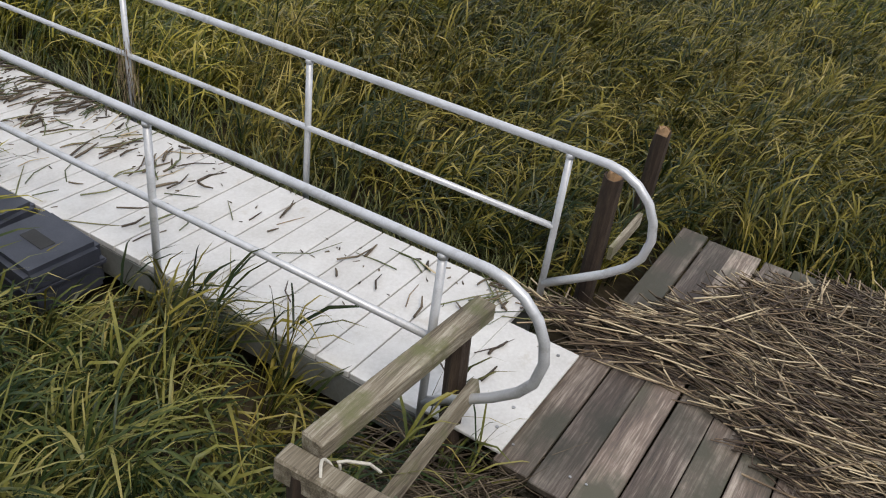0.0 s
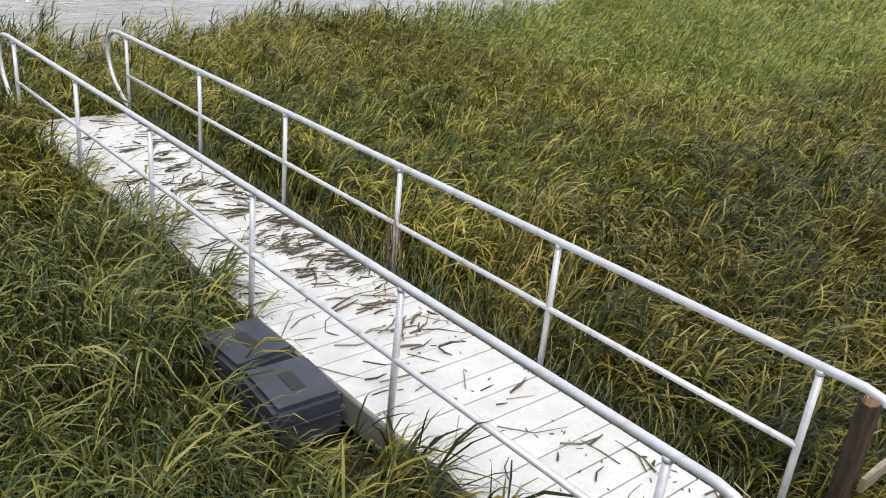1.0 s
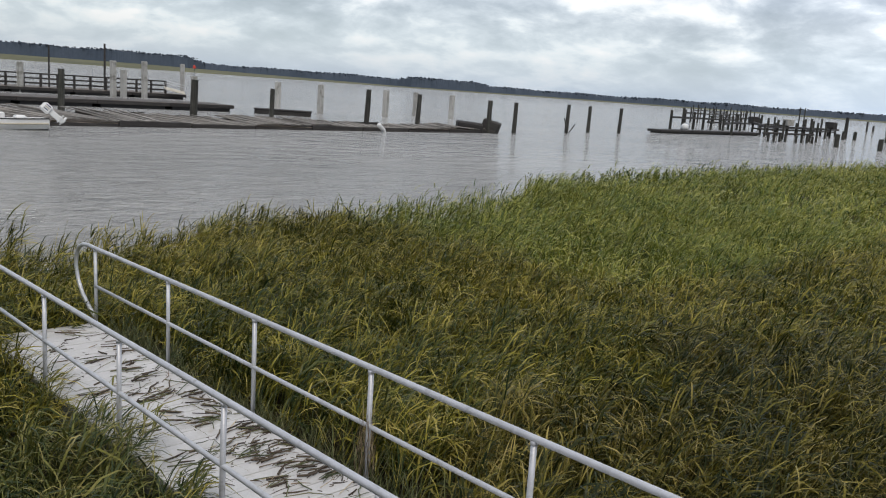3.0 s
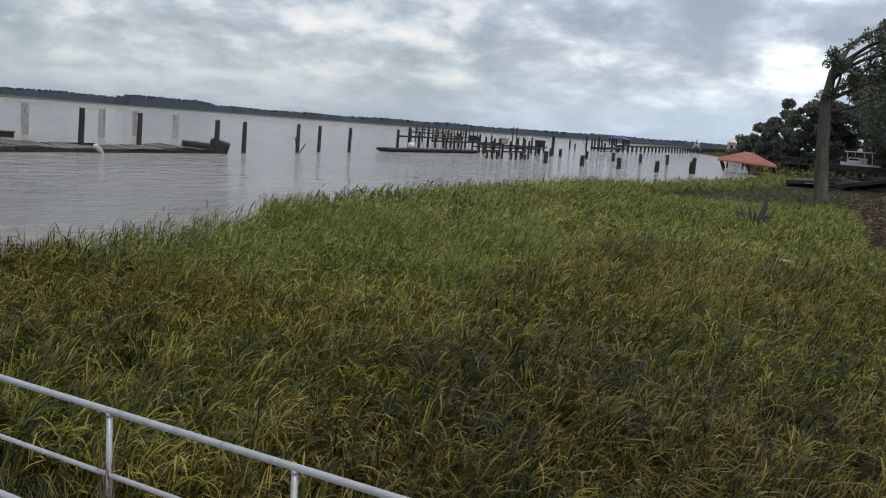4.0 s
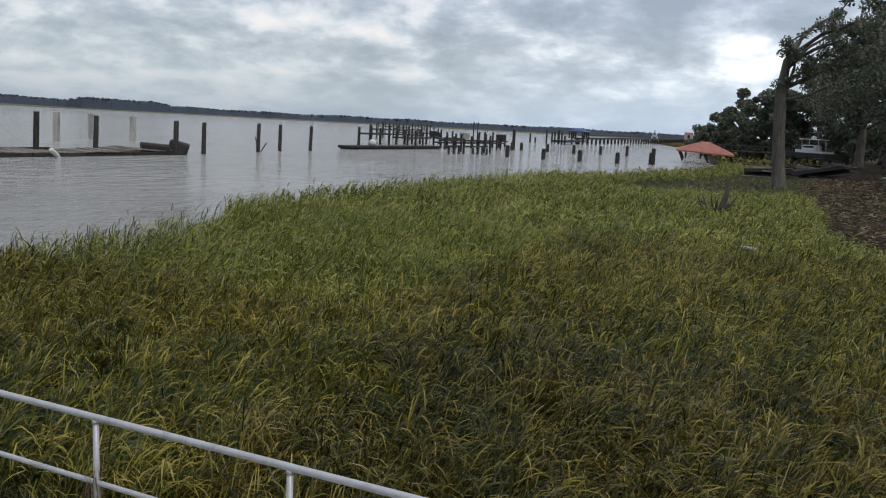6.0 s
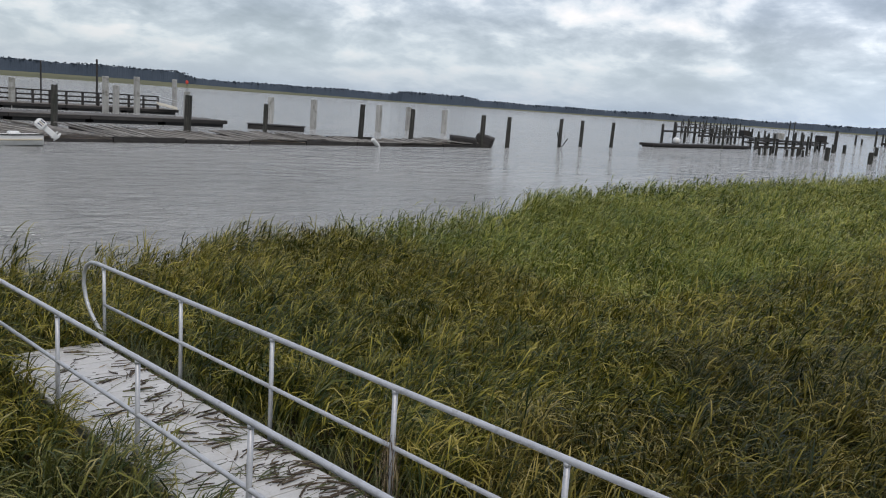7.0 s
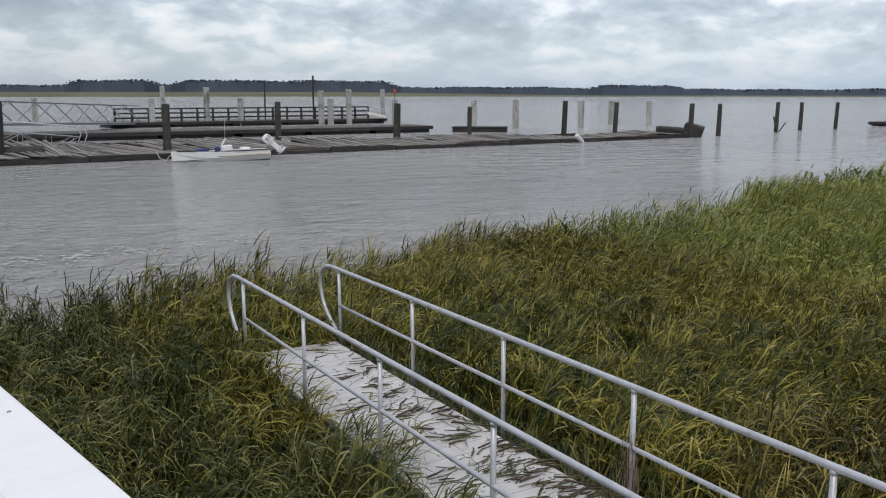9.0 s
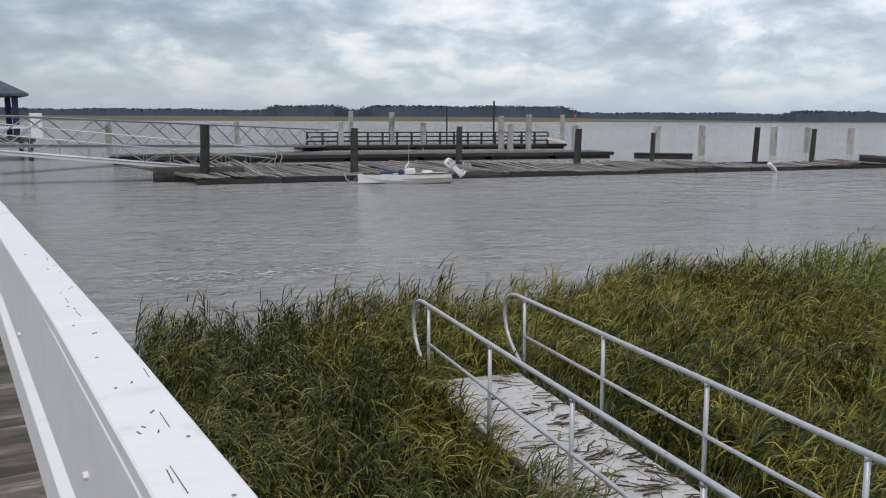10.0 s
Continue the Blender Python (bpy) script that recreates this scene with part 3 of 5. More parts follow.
def make_gangway():
    g = thing("gangway", "white composite gangway with grey aluminium railings lying in the marsh", "gangway")
    # planks across, with narrow dark joints
    pitch, y = 0.2295, 1.782
    bm = box(bmesh.new(), 0.0, 1.27, 0.0, pitch - 0.011, -0.04, 0.0, 0.003)
    plank = mesh_of("plank", bm, M_DECK)
    while y < 11.05:
        ob = new("plank", plank)
        ob.parent = g
        ob.matrix_basis = pose(3.43, y, deck_z(y) + random.uniform(-0.0015, 0.0015), -0.75, 0, 0)
        y += pitch
    part("end_plank", box(bmesh.new(), 3.43, 4.70, 11.20, 11.31, deck_z(11.1) - 0.04, deck_z(11.1) + 0.004, 0.004), M_DECK, g)
    toe = part("toe_plate", box(bmesh.new(), 3.44, 4.39, 1.305, 1.778, 0.062, 0.082, 0.004), M_DECK, g, "white hinged toe plate with rivets")
    for i in range(5):
        part("rivet", tube(bmesh.new(), [(3.58 + i * 0.18, 1.40, 0.08), (3.58 + i * 0.18, 1.40, 0.086)], 0.011, 8), M_SCREW, toe)
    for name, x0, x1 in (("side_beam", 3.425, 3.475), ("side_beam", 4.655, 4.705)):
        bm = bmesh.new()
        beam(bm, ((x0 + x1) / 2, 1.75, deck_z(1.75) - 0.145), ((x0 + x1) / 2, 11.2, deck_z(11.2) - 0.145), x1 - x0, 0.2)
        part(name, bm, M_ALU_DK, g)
    for x, lean in ((XN, 0.0), (XF, 0.012)):
        top = [(x, y, deck_z(y) + 1.03) for y in (1.70, 3.65, 5.43, 7.27, 9.15, 11.33)]
        zt, zn = deck_z(1.7) + 1.03, deck_z(11.3) + 1.03
        near = [(x, y, zt - d) for y, d in ((1.62, 0), (1.52, 0), (1.43, 0.015), (1.335, 0.06), (1.25, 0.14), (1.20, 0.24), (1.18, 0.35), (1.205, 0.48), (1.27, 0.575), (1.39, 0.68), (1.52, 0.77), (1.745, 0.92))]
        far = [(x, y, zn - d) for y, d in ((11.33, 0), (11.50, 0.0), (11.68, 0.02), (11.83, 0.08), (11.92, 0.20), (11.95, 0.35), (11.87, 0.55), (11.72, 0.71), (11.50, 0.84), (11.29, 0.93))]
        bm = tube(bmesh.new(), near[::-1] + top[1:-1] + far, 0.0265, 10)
        part("top_rail", bm, M_ALU, g, smooth=True)
        bm = tube(bmesh.new(), [(x, y, deck_z(y) + 0.52) for y in POST_Y], 0.021, 8)
        part("mid_rail", bm, M_ALU, g, smooth=True)
        for y in POST_Y:
            bm = tube(bmesh.new(), [(x + lean, y, deck_z(y) - 0.16), (x, y, deck_z(y) + 1.02)], 0.023, 8)
            post = part("post", bm, M_ALU, g, smooth=True)
            part("weld_collar", tube(bmesh.new(), [(x, y, deck_z(y) + 0.985), (x, y, deck_z(y) + 1.012)], 0.028, 8), M_ALU, post, smooth=True)
    return g


make_gangway()


# ---- landing of grey planks, with its broken posts ----
def make_landing():
    g = thing("landing", "weathered grey plank landing at the foot of the gangway", "dock")
    meshes = []
    for k in range(4):
        bm = box(bmesh.new(), 0, 2.92, 0, 0.197, -0.04, 0, 0.005, 0.002)
        meshes.append(mesh_of("plank", bm, M_GREY_WOOD))
    y = 1.33
    i = 0
    while y > -4.5:
        ob = new("plank", meshes[i % 4])
        ob.parent = g
        ob.matrix_basis = pose(3.42 + random.uniform(-0.015, 0.015), y - 0.197, 0.035 + random.uniform(-0.004, 0.004), 0, random.uniform(-0.15, 0.15), random.uniform(-0.25, 0.25))
        y -= 0.206
        i += 1
    for x in (3.55, 4.85, 6.2):
        bm = bmesh.new()
        beam(bm, (x, 1.33, -0.11), (x, -4.6, -0.11), 0.06, 0.2)
        part("joist", bm, M_OLD_WOOD, g)
    screw = mesh_of("screw_head", tube(bmesh.new(), [(0, 0, 0), (0, 0, 0.004)], 0.008, 6), M_SCREW)
    for k in range(26):
        ob = new("screw_head", screw)
        ob.parent = g
        ob.matrix_basis = pose((3.55, 4.85)[k % 2] + random.uniform(-0.02, 0.02), 1.29 - 0.206 * (k // 2) - random.choice((0.0, 0.12)), 0.037)


make_landing()


def ragged_post(bm, foot, top, r, segs=9, rough=0.06):
    """A round timber from foot to top with a broken, uneven head."""
    foot, top = Vector(foot), Vector(top)
    rows = []
    for k, t in enumerate((0, 0.35, 0.7, 0.93, 1.0)):
        c = foot.lerp(top, t)
        rows.append([bm.verts.new(c + Vector((math.cos(a) * r * (1.08 - 0.12 * t) * random.uniform(0.93, 1.07), math.sin(a) * r * (1.08 - 0.12 * t) * random.uniform(0.93, 1.07),
                                              random.uniform(-rough, rough) if k == 4 else 0))) for a in [2 * math.pi * s / segs for s in range(segs)]])
    for a, b in zip(rows, rows[1:]):
        for s in range(segs):
            bm.faces.new((a[s], a[(s + 1) % segs], b[(s + 1) % segs], b[s]))
    c = bm.verts.new(top + Vector((0, 0, -0.02)))
    for s in range(segs):
        bm.faces.new((rows[-1][s], rows[-1][(s + 1) % segs], c))
    return bm


for foot, top in (((5.24, 1.62, -0.6), (5.06, 1.57, 0.88)), ((6.40, 1.70, -0.6), (6.24, 1.65, 0.74))):
    ob = thing("broken_post", "broken dark brown timber post standing in the grass", "post", group="broken posts")
    part("shaft", ragged_post(bmesh.new(), foot, top, 0.062, rough=0.03), M_STUMP, ob)
    t = Vector(top)
    part("split_head", ragged_post(bmesh.new(), t - Vector((0, 0, 0.015)), t + Vector((0.01, 0, 0.035)), 0.046, rough=0.03), M_CUT, ob, "freshly split orange-brown wood")
bm = bmesh.new()
beam(bm, (5.12, 1.49, 0.34), (5.75, 1.52, 0.30), 0.03, 0.09)
thing("broken_board", "pale broken board nailed to the broken post", "board", bm=bm, mat=M_OLD_WOOD)


def make_broken_rail():
    g = thing("broken_railing", "weathered timber railing remains with peeling grey boards and a rope", "railing")
    bm = ragged_post(bmesh.new(), (3.46, 1.58, -0.6), (3.50, 1.66, 0.70), 0.062, 8, 0.01)
    part("post", bm, M_STUMP, g)
    bm = ragged_post(bmesh.new(), (2.36, 1.66, -0.6), (2.38, 1.68, 0.62), 0.07, 8, 0.01)
    part("post", bm, M_STUMP, g)
    bm = bmesh.new()
    beam(bm, (2.44, 1.70, 0.68), (3.64, 1.61, 0.715), 0.115, 0.095)
    bmesh.ops.bevel(bm, geom=bm.edges[:], offset=0.008, segments=1, affect="EDGES")
    part("top_beam", bm, M_OLD_WOOD, g)
    bm = bmesh.new()
    beam(bm, (2.37, 1.79, 0.61), (2.47, 0.35, 0.56), 0.11, 0.12)
    bmesh.ops.bevel(bm, geom=bm.edges[:], offset=0.01, segments=1, affect="EDGES")
    part("side_beam", bm, M_OLD_WOOD, g)
    bm = bmesh.new()
    beam(bm, (3.49, 1.52, 0.36), (2.62, 1.46, 0.33), 0.04, 0.085, 15)
    part("brace", bm, M_OLD_WOOD, g)
    pts = []
    for k in range(26):
        a = k / 25
        ang = a * 2 * math.pi * 1.1
        pts.append((2.395 + 0.068 * math.cos(ang) + 0.02 * a, 1.60 + 0.015 * a + 0.03 * math.sin(ang * 1.7), 0.60 + 0.075 * math.sin(ang)))
    pts += [(2.50, 1.57, 0.64), (2.56, 1.50, 0.62), (2.60, 1.47, 0.56)]
    part("rope", tube(bmesh.new(), pts, 0.007, 6), M_ROPE, g, "pale rope tied round the beam")


make_broken_rail()


# ---- dead reeds and cut grass washed up ----
def stems(name, label, n, place, length, radius, mat, category, bend=0.25, kind="stuff"):
    """Loose stems: three-sided bent sticks; place() gives foot, heading and height."""
    V, F, c = [], [], 0
    for _ in range(n):
        (x, y, z), a, rise = place()
        l = length * random.uniform(0.35, 1.2)
        k = random.uniform(-bend, bend)
        r = radius * random.uniform(0.6, 1.3)
        for t in (-0.5, 0.0, 0.5):
            px = x + math.cos(a) * l * t - math.sin(a) * l * k * (t * t - 0.1)
            py = y + math.sin(a) * l * t + math.cos(a) * l * k * (t * t - 0.1)
            pz = z + rise * l * t
            q = r * (1.0 if t < 0.4 else 0.5)
            for s in range(3):
                g = 2.1 * s + 0.5
                V.append((px - math.sin(a) * math.cos(g) * q, py + math.cos(a) * math.cos(g) * q, pz + math.sin(g) * q))
        for s in range(3):
            s2 = (s + 1) % 3
            for o in (0, 3):
                F += [c + o + s, c + o + s2, c + o + 3 + s2, c + o + 3 + s]
        c += 9
    me = big_mesh(name, np.array(V), np.array(F), np.full(n * 6, 4), mat)
    return tagged(new(name, me), label, category, kind=kind)


def mat_depth(x, y):
    """How deep the washed-up reeds lie on the landing."""
    low = np.interp(y, [-4, -0.6, 0.2, 0.5, 0.8, 1.2, 1.5, 1.8], [3.6, 3.8, 4.2, 4.45, 4.5, 4.4, 4.45, 4.65])
    high = np.interp(y, [-4, -0.4, 0.2, 0.75, 1.0, 1.3, 1.8], [6.5, 6.5, 6.4, 5.9, 5.35, 5.0, 4.85])
    return float(max(0, min(1, (x - low) * 3.0, (high - x) * 3.0)))


def on_mat():
    while True:
        x, y = random.uniform(3.6, 6.6), random.uniform(-3.5, 1.85)
        d = mat_depth(x, y)
        if d > random.uniform(0.0, 0.7) and not (y > 0.1 and x > 5.3 and random.random() < 0.25 * (y > 0.7)):
            break
    swirl = value_noise(np.array([x]), np.array([y]), 0.9, 12)[0]
    a = radians(-84) + (swirl - 0.5) * 0.9 + random.gauss(0, 0.42 + 0.8 * max(0, min(1, (x - 5.1) / 0.7)))
    return (x, y, 0.045 + d * random.uniform(0.0, 0.15)), a, random.uniform(-0.10, 0.10)


stems("reed_mat", "mat of dead brown reeds washed onto the landing", 4600, on_mat, 0.5, 0.0058, M_REED, "reeds")
stems("dark_reeds", "dark rotting reeds under the washed-up mat", 4200, on_mat, 0.44, 0.0055, M_REED_DK, "reeds")


def by_broken_rail():
    x, y = random.gauss(3.1, 0.22), random.gauss(1.35, 0.32)
    return (x, y, random.uniform(-0.3, 0.02)), radians(-60) + random.gauss(0, 0.6), random.uniform(-0.4, 0.4)


stems("loose_reeds", "dead reeds caught round the broken railing", 900, by_broken_rail, 0.45, 0.004, M_REED_DK, "reeds")


def on_deck():
    # clots of litter, thick in the middle of the span along the outer rail, sparse at the landing
    while True:
        x, y = random.uniform(3.45, 4.72), random.uniform(1.6, 11.0)
        keep = 0.09 + 0.34 * math.exp(-((y - 5.7) / 0.9) ** 2) * (0.1 + 0.9 * (x > 4.25)) + 0.30 * math.exp(-((y - 7.4) / 2.0) ** 2)
        clot = float(value_noise(np.array([x]), np.array([y]), 0.21, 17)[0])
        if random.random() < keep * (0.35 + 0.65 * (x > 4.1)) * (0.12 + 1.2 * max(0.0, clot - 0.42) / 0.58):
            break
    comb = 2.2 * (float(value_noise(np.array([x]), np.array([y]), 0.5, 19)[0]) - 0.5)
    return (x, y, deck_z(y) + random.uniform(0.004, 0.03)), comb + random.gauss(0, 0.45), random.uniform(-0.08, 0.08)


stems("deck_wrack", "dark wet reed litter scattered on the gangway", 210, on_deck, 0.25, 0.010, M_REED_DK, "reed litter", 0.5)
stems("deck_straw", "brown reed straw scattered on the gangway", 90, on_deck, 0.30, 0.0055, M_REED, "reed litter", 0.5)
stems("deck_grass", "green cut grass strewn over the gangway", 150, on_deck, 0.42, 0.0055, M_GRASS_CUT, "grass litter", 0.7)


def deck_crumbs():
    (x, y, z), a, r = on_deck()
    return (x, y, deck_z(y) + 0.004), random.uniform(0, 3.1), 0.0


stems("deck_crumbs", "specks of dark plant litter on the gangway", 420, deck_crumbs, 0.04, 0.005, M_REED_DK, "litter")


def hung():
    return (XF + random.gauss(0, 0.03), 5.45 + random.gauss(0, 0.05), deck_z(5.4) + random.uniform(0.12, 0.50)), random.uniform(0, 6.3), random.choice((-1, 1)) * random.uniform(3, 9)


stems("hung_grass", "tuft of dry grass hung over the gangway railing", 70, hung, 0.07, 0.0035, M_REED, "grass tuft")


stems("low_grass", "short dark grass in the shade beside the gangway", 2600, low_tuft, 0.34, 0.006, M_GRASS_CUT, "grass", 0.5)


# ---- plastic floats beside the gangway ----
def make_float(y, turn):
    g = thing("dock_float", "charcoal plastic dock float beside the gangway", "float", pose(3.12, y, -0.02, 0, -1.5, turn), "plastic floats")
    bm = box(bmesh.new(), -0.25, 0.25, -0.28, 0.28, -0.20, 0.14)
    bmesh.ops.bevel(bm, geom=bm.edges[:], offset=0.035, segments=2, affect="EDGES")
    part("shell", bm, M_BOX, g)
    bm = box(bmesh.new(), -0.262, 0.262, -0.292, 0.292, -0.02, 0.02)
    bmesh.ops.bevel(bm, geom=bm.edges[:], offset=0.012, segments=2, affect="EDGES")
    part("rim", bm, M_BOX, g)
    part("grip", box(bmesh.new(), -0.05, 0.05, -0.11, 0.11, 0.136, 0.145, 0.003), M_BLACK, g, "recessed black grip")


make_float(4.98, 3)
make_float(4.36, -4)


# ---- the white pier the walk is on ----
PIER = pose(0.226, 2.0, 0, 0, 0, 11.6)      # local y runs along the railing, x to the marsh
PIER_DECK, CAP = 1.72, 2.79


def make_pier():
    g = thing("pier", "timber pier with white painted railing", "pier", PIER)
    part("rail_cap", box(bmesh.new(), -0.083, 0.058, -7.0, 1.60, CAP - 0.038, CAP, 0.004), M_WHITE, g, "white painted rail cap with scuffs")
    part("rail_cap", box(bmesh.new(), -0.083, 0.058, 0.003, 5.4, CAP - 0.038, CAP, 0.004), M_WHITE, g, m=pose(0, 1.60, 0, 0, 0, 0.6))
    part("rail_cap", box(bmesh.new(), -0.14, 0.001, 7.01, 82.0, CAP - 0.038, CAP, 0.004), M_WHITE, g)
    for z0, z1, name in ((CAP - 0.14, CAP - 0.04, "trim_board"), (CAP - 0.48, CAP - 0.142, "upper_rail"), (CAP - 0.86, CAP - 0.65, "middle_rail")):
        part(name, box(bmesh.new(), -0.083 if name == "trim_board" else -0.068, -0.012, -7.0, 82.0, z0, z1, 0.005), M_WHITE, g)
    post = mesh_of("post", box(bmesh.new(), -0.01, 0.05, -0.045, 0.045, PIER_DECK - 0.3, CAP - 0.04, 0.005), M_WHITE)
    pile = mesh_of("pile", tube(bmesh.new(), [(0, 0, -2.0), (0, 0, PIER_DECK - 0.34)], [0.16, 0.14], 10), M_PILE, True)
    for k in range(43):
        ob = new("post", post)
        ob.parent = g
        ob.matrix_basis = pose(0, -6.6 + 2.05 * k, 0)
        if k % 2 == 0:
            for x in (-0.25, -1.95):
                ob = new("pile", pile)
                ob.parent = g
                ob.matrix_basis = pose(x, -6.6 + 2.05 * k, 0)
    for x in (-0.25, -1.1, -1.95):
        part("joist", box(bmesh.new(), x - 0.04, x + 0.04, -7.0, 82.0, PIER_DECK - 0.33, PIER_DECK - 0.045), M_OLD_WOOD, g)
    board = mesh_of("board", box(bmesh.new(), -2.25, -0.02, 0, 0.137, -0.04, 0, 0.004), M_GREY_WOOD)
    for k in range(98):
        ob = new("board", board)
        ob.parent = g
        ob.matrix_basis = pose(0, -7.0 + 0.143 * k, PIER_DECK)
    part("boardwalk", box(bmesh.new(), -2.25, -0.02, 7.02, 82, PIER_DECK - 0.04, PIER_DECK, 0.004), M_GREY_WOOD, g)
    nail = mesh_of("nail_head", tube(bmesh.new(), [(0, 0, 0), (0, 0, 0.0015)], 0.004, 7), M_SCREW)
    for k in range(9):
        ob = new("nail_head", nail)
        ob.parent = g
        ob.matrix_basis = pose(random.choice((-0.03, 0.03)) + random.uniform(-0.01, 0.01), 0.25 + 0.32 * k + random.uniform(-0.05, 0.05), CAP)
    bolt = mesh_of("bolt_head", tube(bmesh.new(), [(0, 0, 0), (-0.012, 0, 0)], 0.011, 6), M_WHITE)
    for k in range(8):
        ob = new("bolt_head", bolt)
        ob.parent = g
        ob.matrix_basis = pose(-0.068, 1.15 + 2.05 * k + random.choice((0, 0.06)), CAP - 0.30 - 0.1 * (k % 2))
    for k in range(7):
        bm = bmesh.new()
        y = random.uniform(0.3, 3.0)
        beam(bm, (0, 0, 0), (random.uniform(-0.004, 0.004), random.uniform(0.05, 0.16), 0), 0.0014, 0.0012)
        part("paint_crack", bm, M_GREY_WOOD, g, m=pose(random.uniform(-0.05, 0.045), y, CAP + 0.0004))
    # nicks in the paint of the cap
    for k in range(12):
        a = random.uniform(-0.2, 0.2)
        bm = bmesh.new()
        beam(bm, (0, -0.004, 0), (0.002, random.uniform(0.004, 0.014), 0), 0.003, 0.0016)
        part("nick", bm, M_GREY_WOOD, g, m=pose(random.uniform(-0.06, 0.06), random.uniform(0.1, 3.2), CAP + 0.0008, 0, 0, random.uniform(-60, 60)))


make_pier()


# ---- pilings ----
def piling(x, y, top, r=0.19, lean=(0, 0), mat=None, name="piling", label="dark weathered timber piling standing in the river", group="timber pilings"):
    bm = bmesh.new()
    z = top - WATER
    ragged_post(bm, (0, 0, -1.2), (lean[0], lean[1], z), r, 10, 0.05)
    return thing(name, label, "piling", pose(x, y, WATER), group, bm=bm, mat=mat or M_PILE, smooth=False)


for x, y, top, r in ((3.1, 55.7, 2.9, 0.28), (12.75, 56.6, 2.7, 0.26), (24.6, 69.0, 2.7, 0.25), (31.6, 61.25, 2.6, 0.27), (44.4, 70.7, 2.1, 0.21), (45.6, 57.8, 2.75, 0.22),
                     (59.3, 66.8, 2.5, 0.23), (59.0, 56.4, 2.45, 0.23), (63.3, 57.0, 2.42, 0.21), (74.3, 59.3, 2.5, 0.21), (80.6, 61.2, 2.42, 0.21), (86.6, 61.2, 2.4, 0.21)):
    piling(x, y, top, r, (random.uniform(0.02, 0.2), 0))
bm = bmesh.new()
beam(bm, (73.2, 58.8, 1.1), (74.1, 59.0, -0.6), 0.09, 0.09)
beam(bm, (74.4, 59.0, -0.5), (75.1, 58.8, 0.45), 0.08, 0.08)
thing("broken_brace", "broken timber braces leaning on a piling", "brace", bm=bm, mat=M_PILE)


def concrete_pile(x, y, top, w=0.56):
    bm = box(bmesh.new(), -w / 2, w / 2, -w / 2, w / 2, -1.5, top - WATER, 0.05)
    return thing("concrete_pile", "square grey concrete dock pile standing in the river", "piling", pose(x, y, WATER, 0, random.uniform(-0.6, 0.6), 12), "concrete piles", bm=bm, mat=M_CONC)


for x, y, top in ((55.2, 86.8, 2.65), (57.5, 81.5, 2.7), (65.4, 79.5, 2.6), (75.2, 85.3, 2.48), (77.8, 81.2, 2.45),
                  (-4.0, 97.0, 2.75), (10.8, 116.0, 2.9), (22.3, 105.4, 2.95), (29.1, 130.0, 4.45), (28.9, 105.9, 4.1), (32.8, 105.0, 2.85),
                  (42.1, 98.8, 2.75), (41.6, 100.5, 3.7), (46.8, 103.7, 3.9), (64.4, 129.2, 4.05), (48.0, 93.2, 2.6)):
    concrete_pile(x, y, top)

# broken-off pilings towards the old pier
for x, y, top in ((111.6, 45.6, 1.1), (158.1, 63.3, 3.2), (113.0, 40.8, 0.93), (154.4, 54.9, 0.94), (114.7, 36.1, 1.0), (155.6, 50.1, 1.0), (160.9, 46.5, 1.05), (116.4, 31.3, 0.92),
                  (161.8, 41.6, 1.35), (122.5, 27.8, 1.7), (123.4, 28.3, 1.1), (150.5, 60.5, 0.9), (153.5, 59.8, 0.9)):
    piling(x, y, top, 0.3, (random.uniform(-0.1, 0.1), 0), label="broken-off timber piling stub in the river", group="piling stubs")


# ---- floating docks ----
def dock_line(x):
    return 53.0 + 0.055 * x


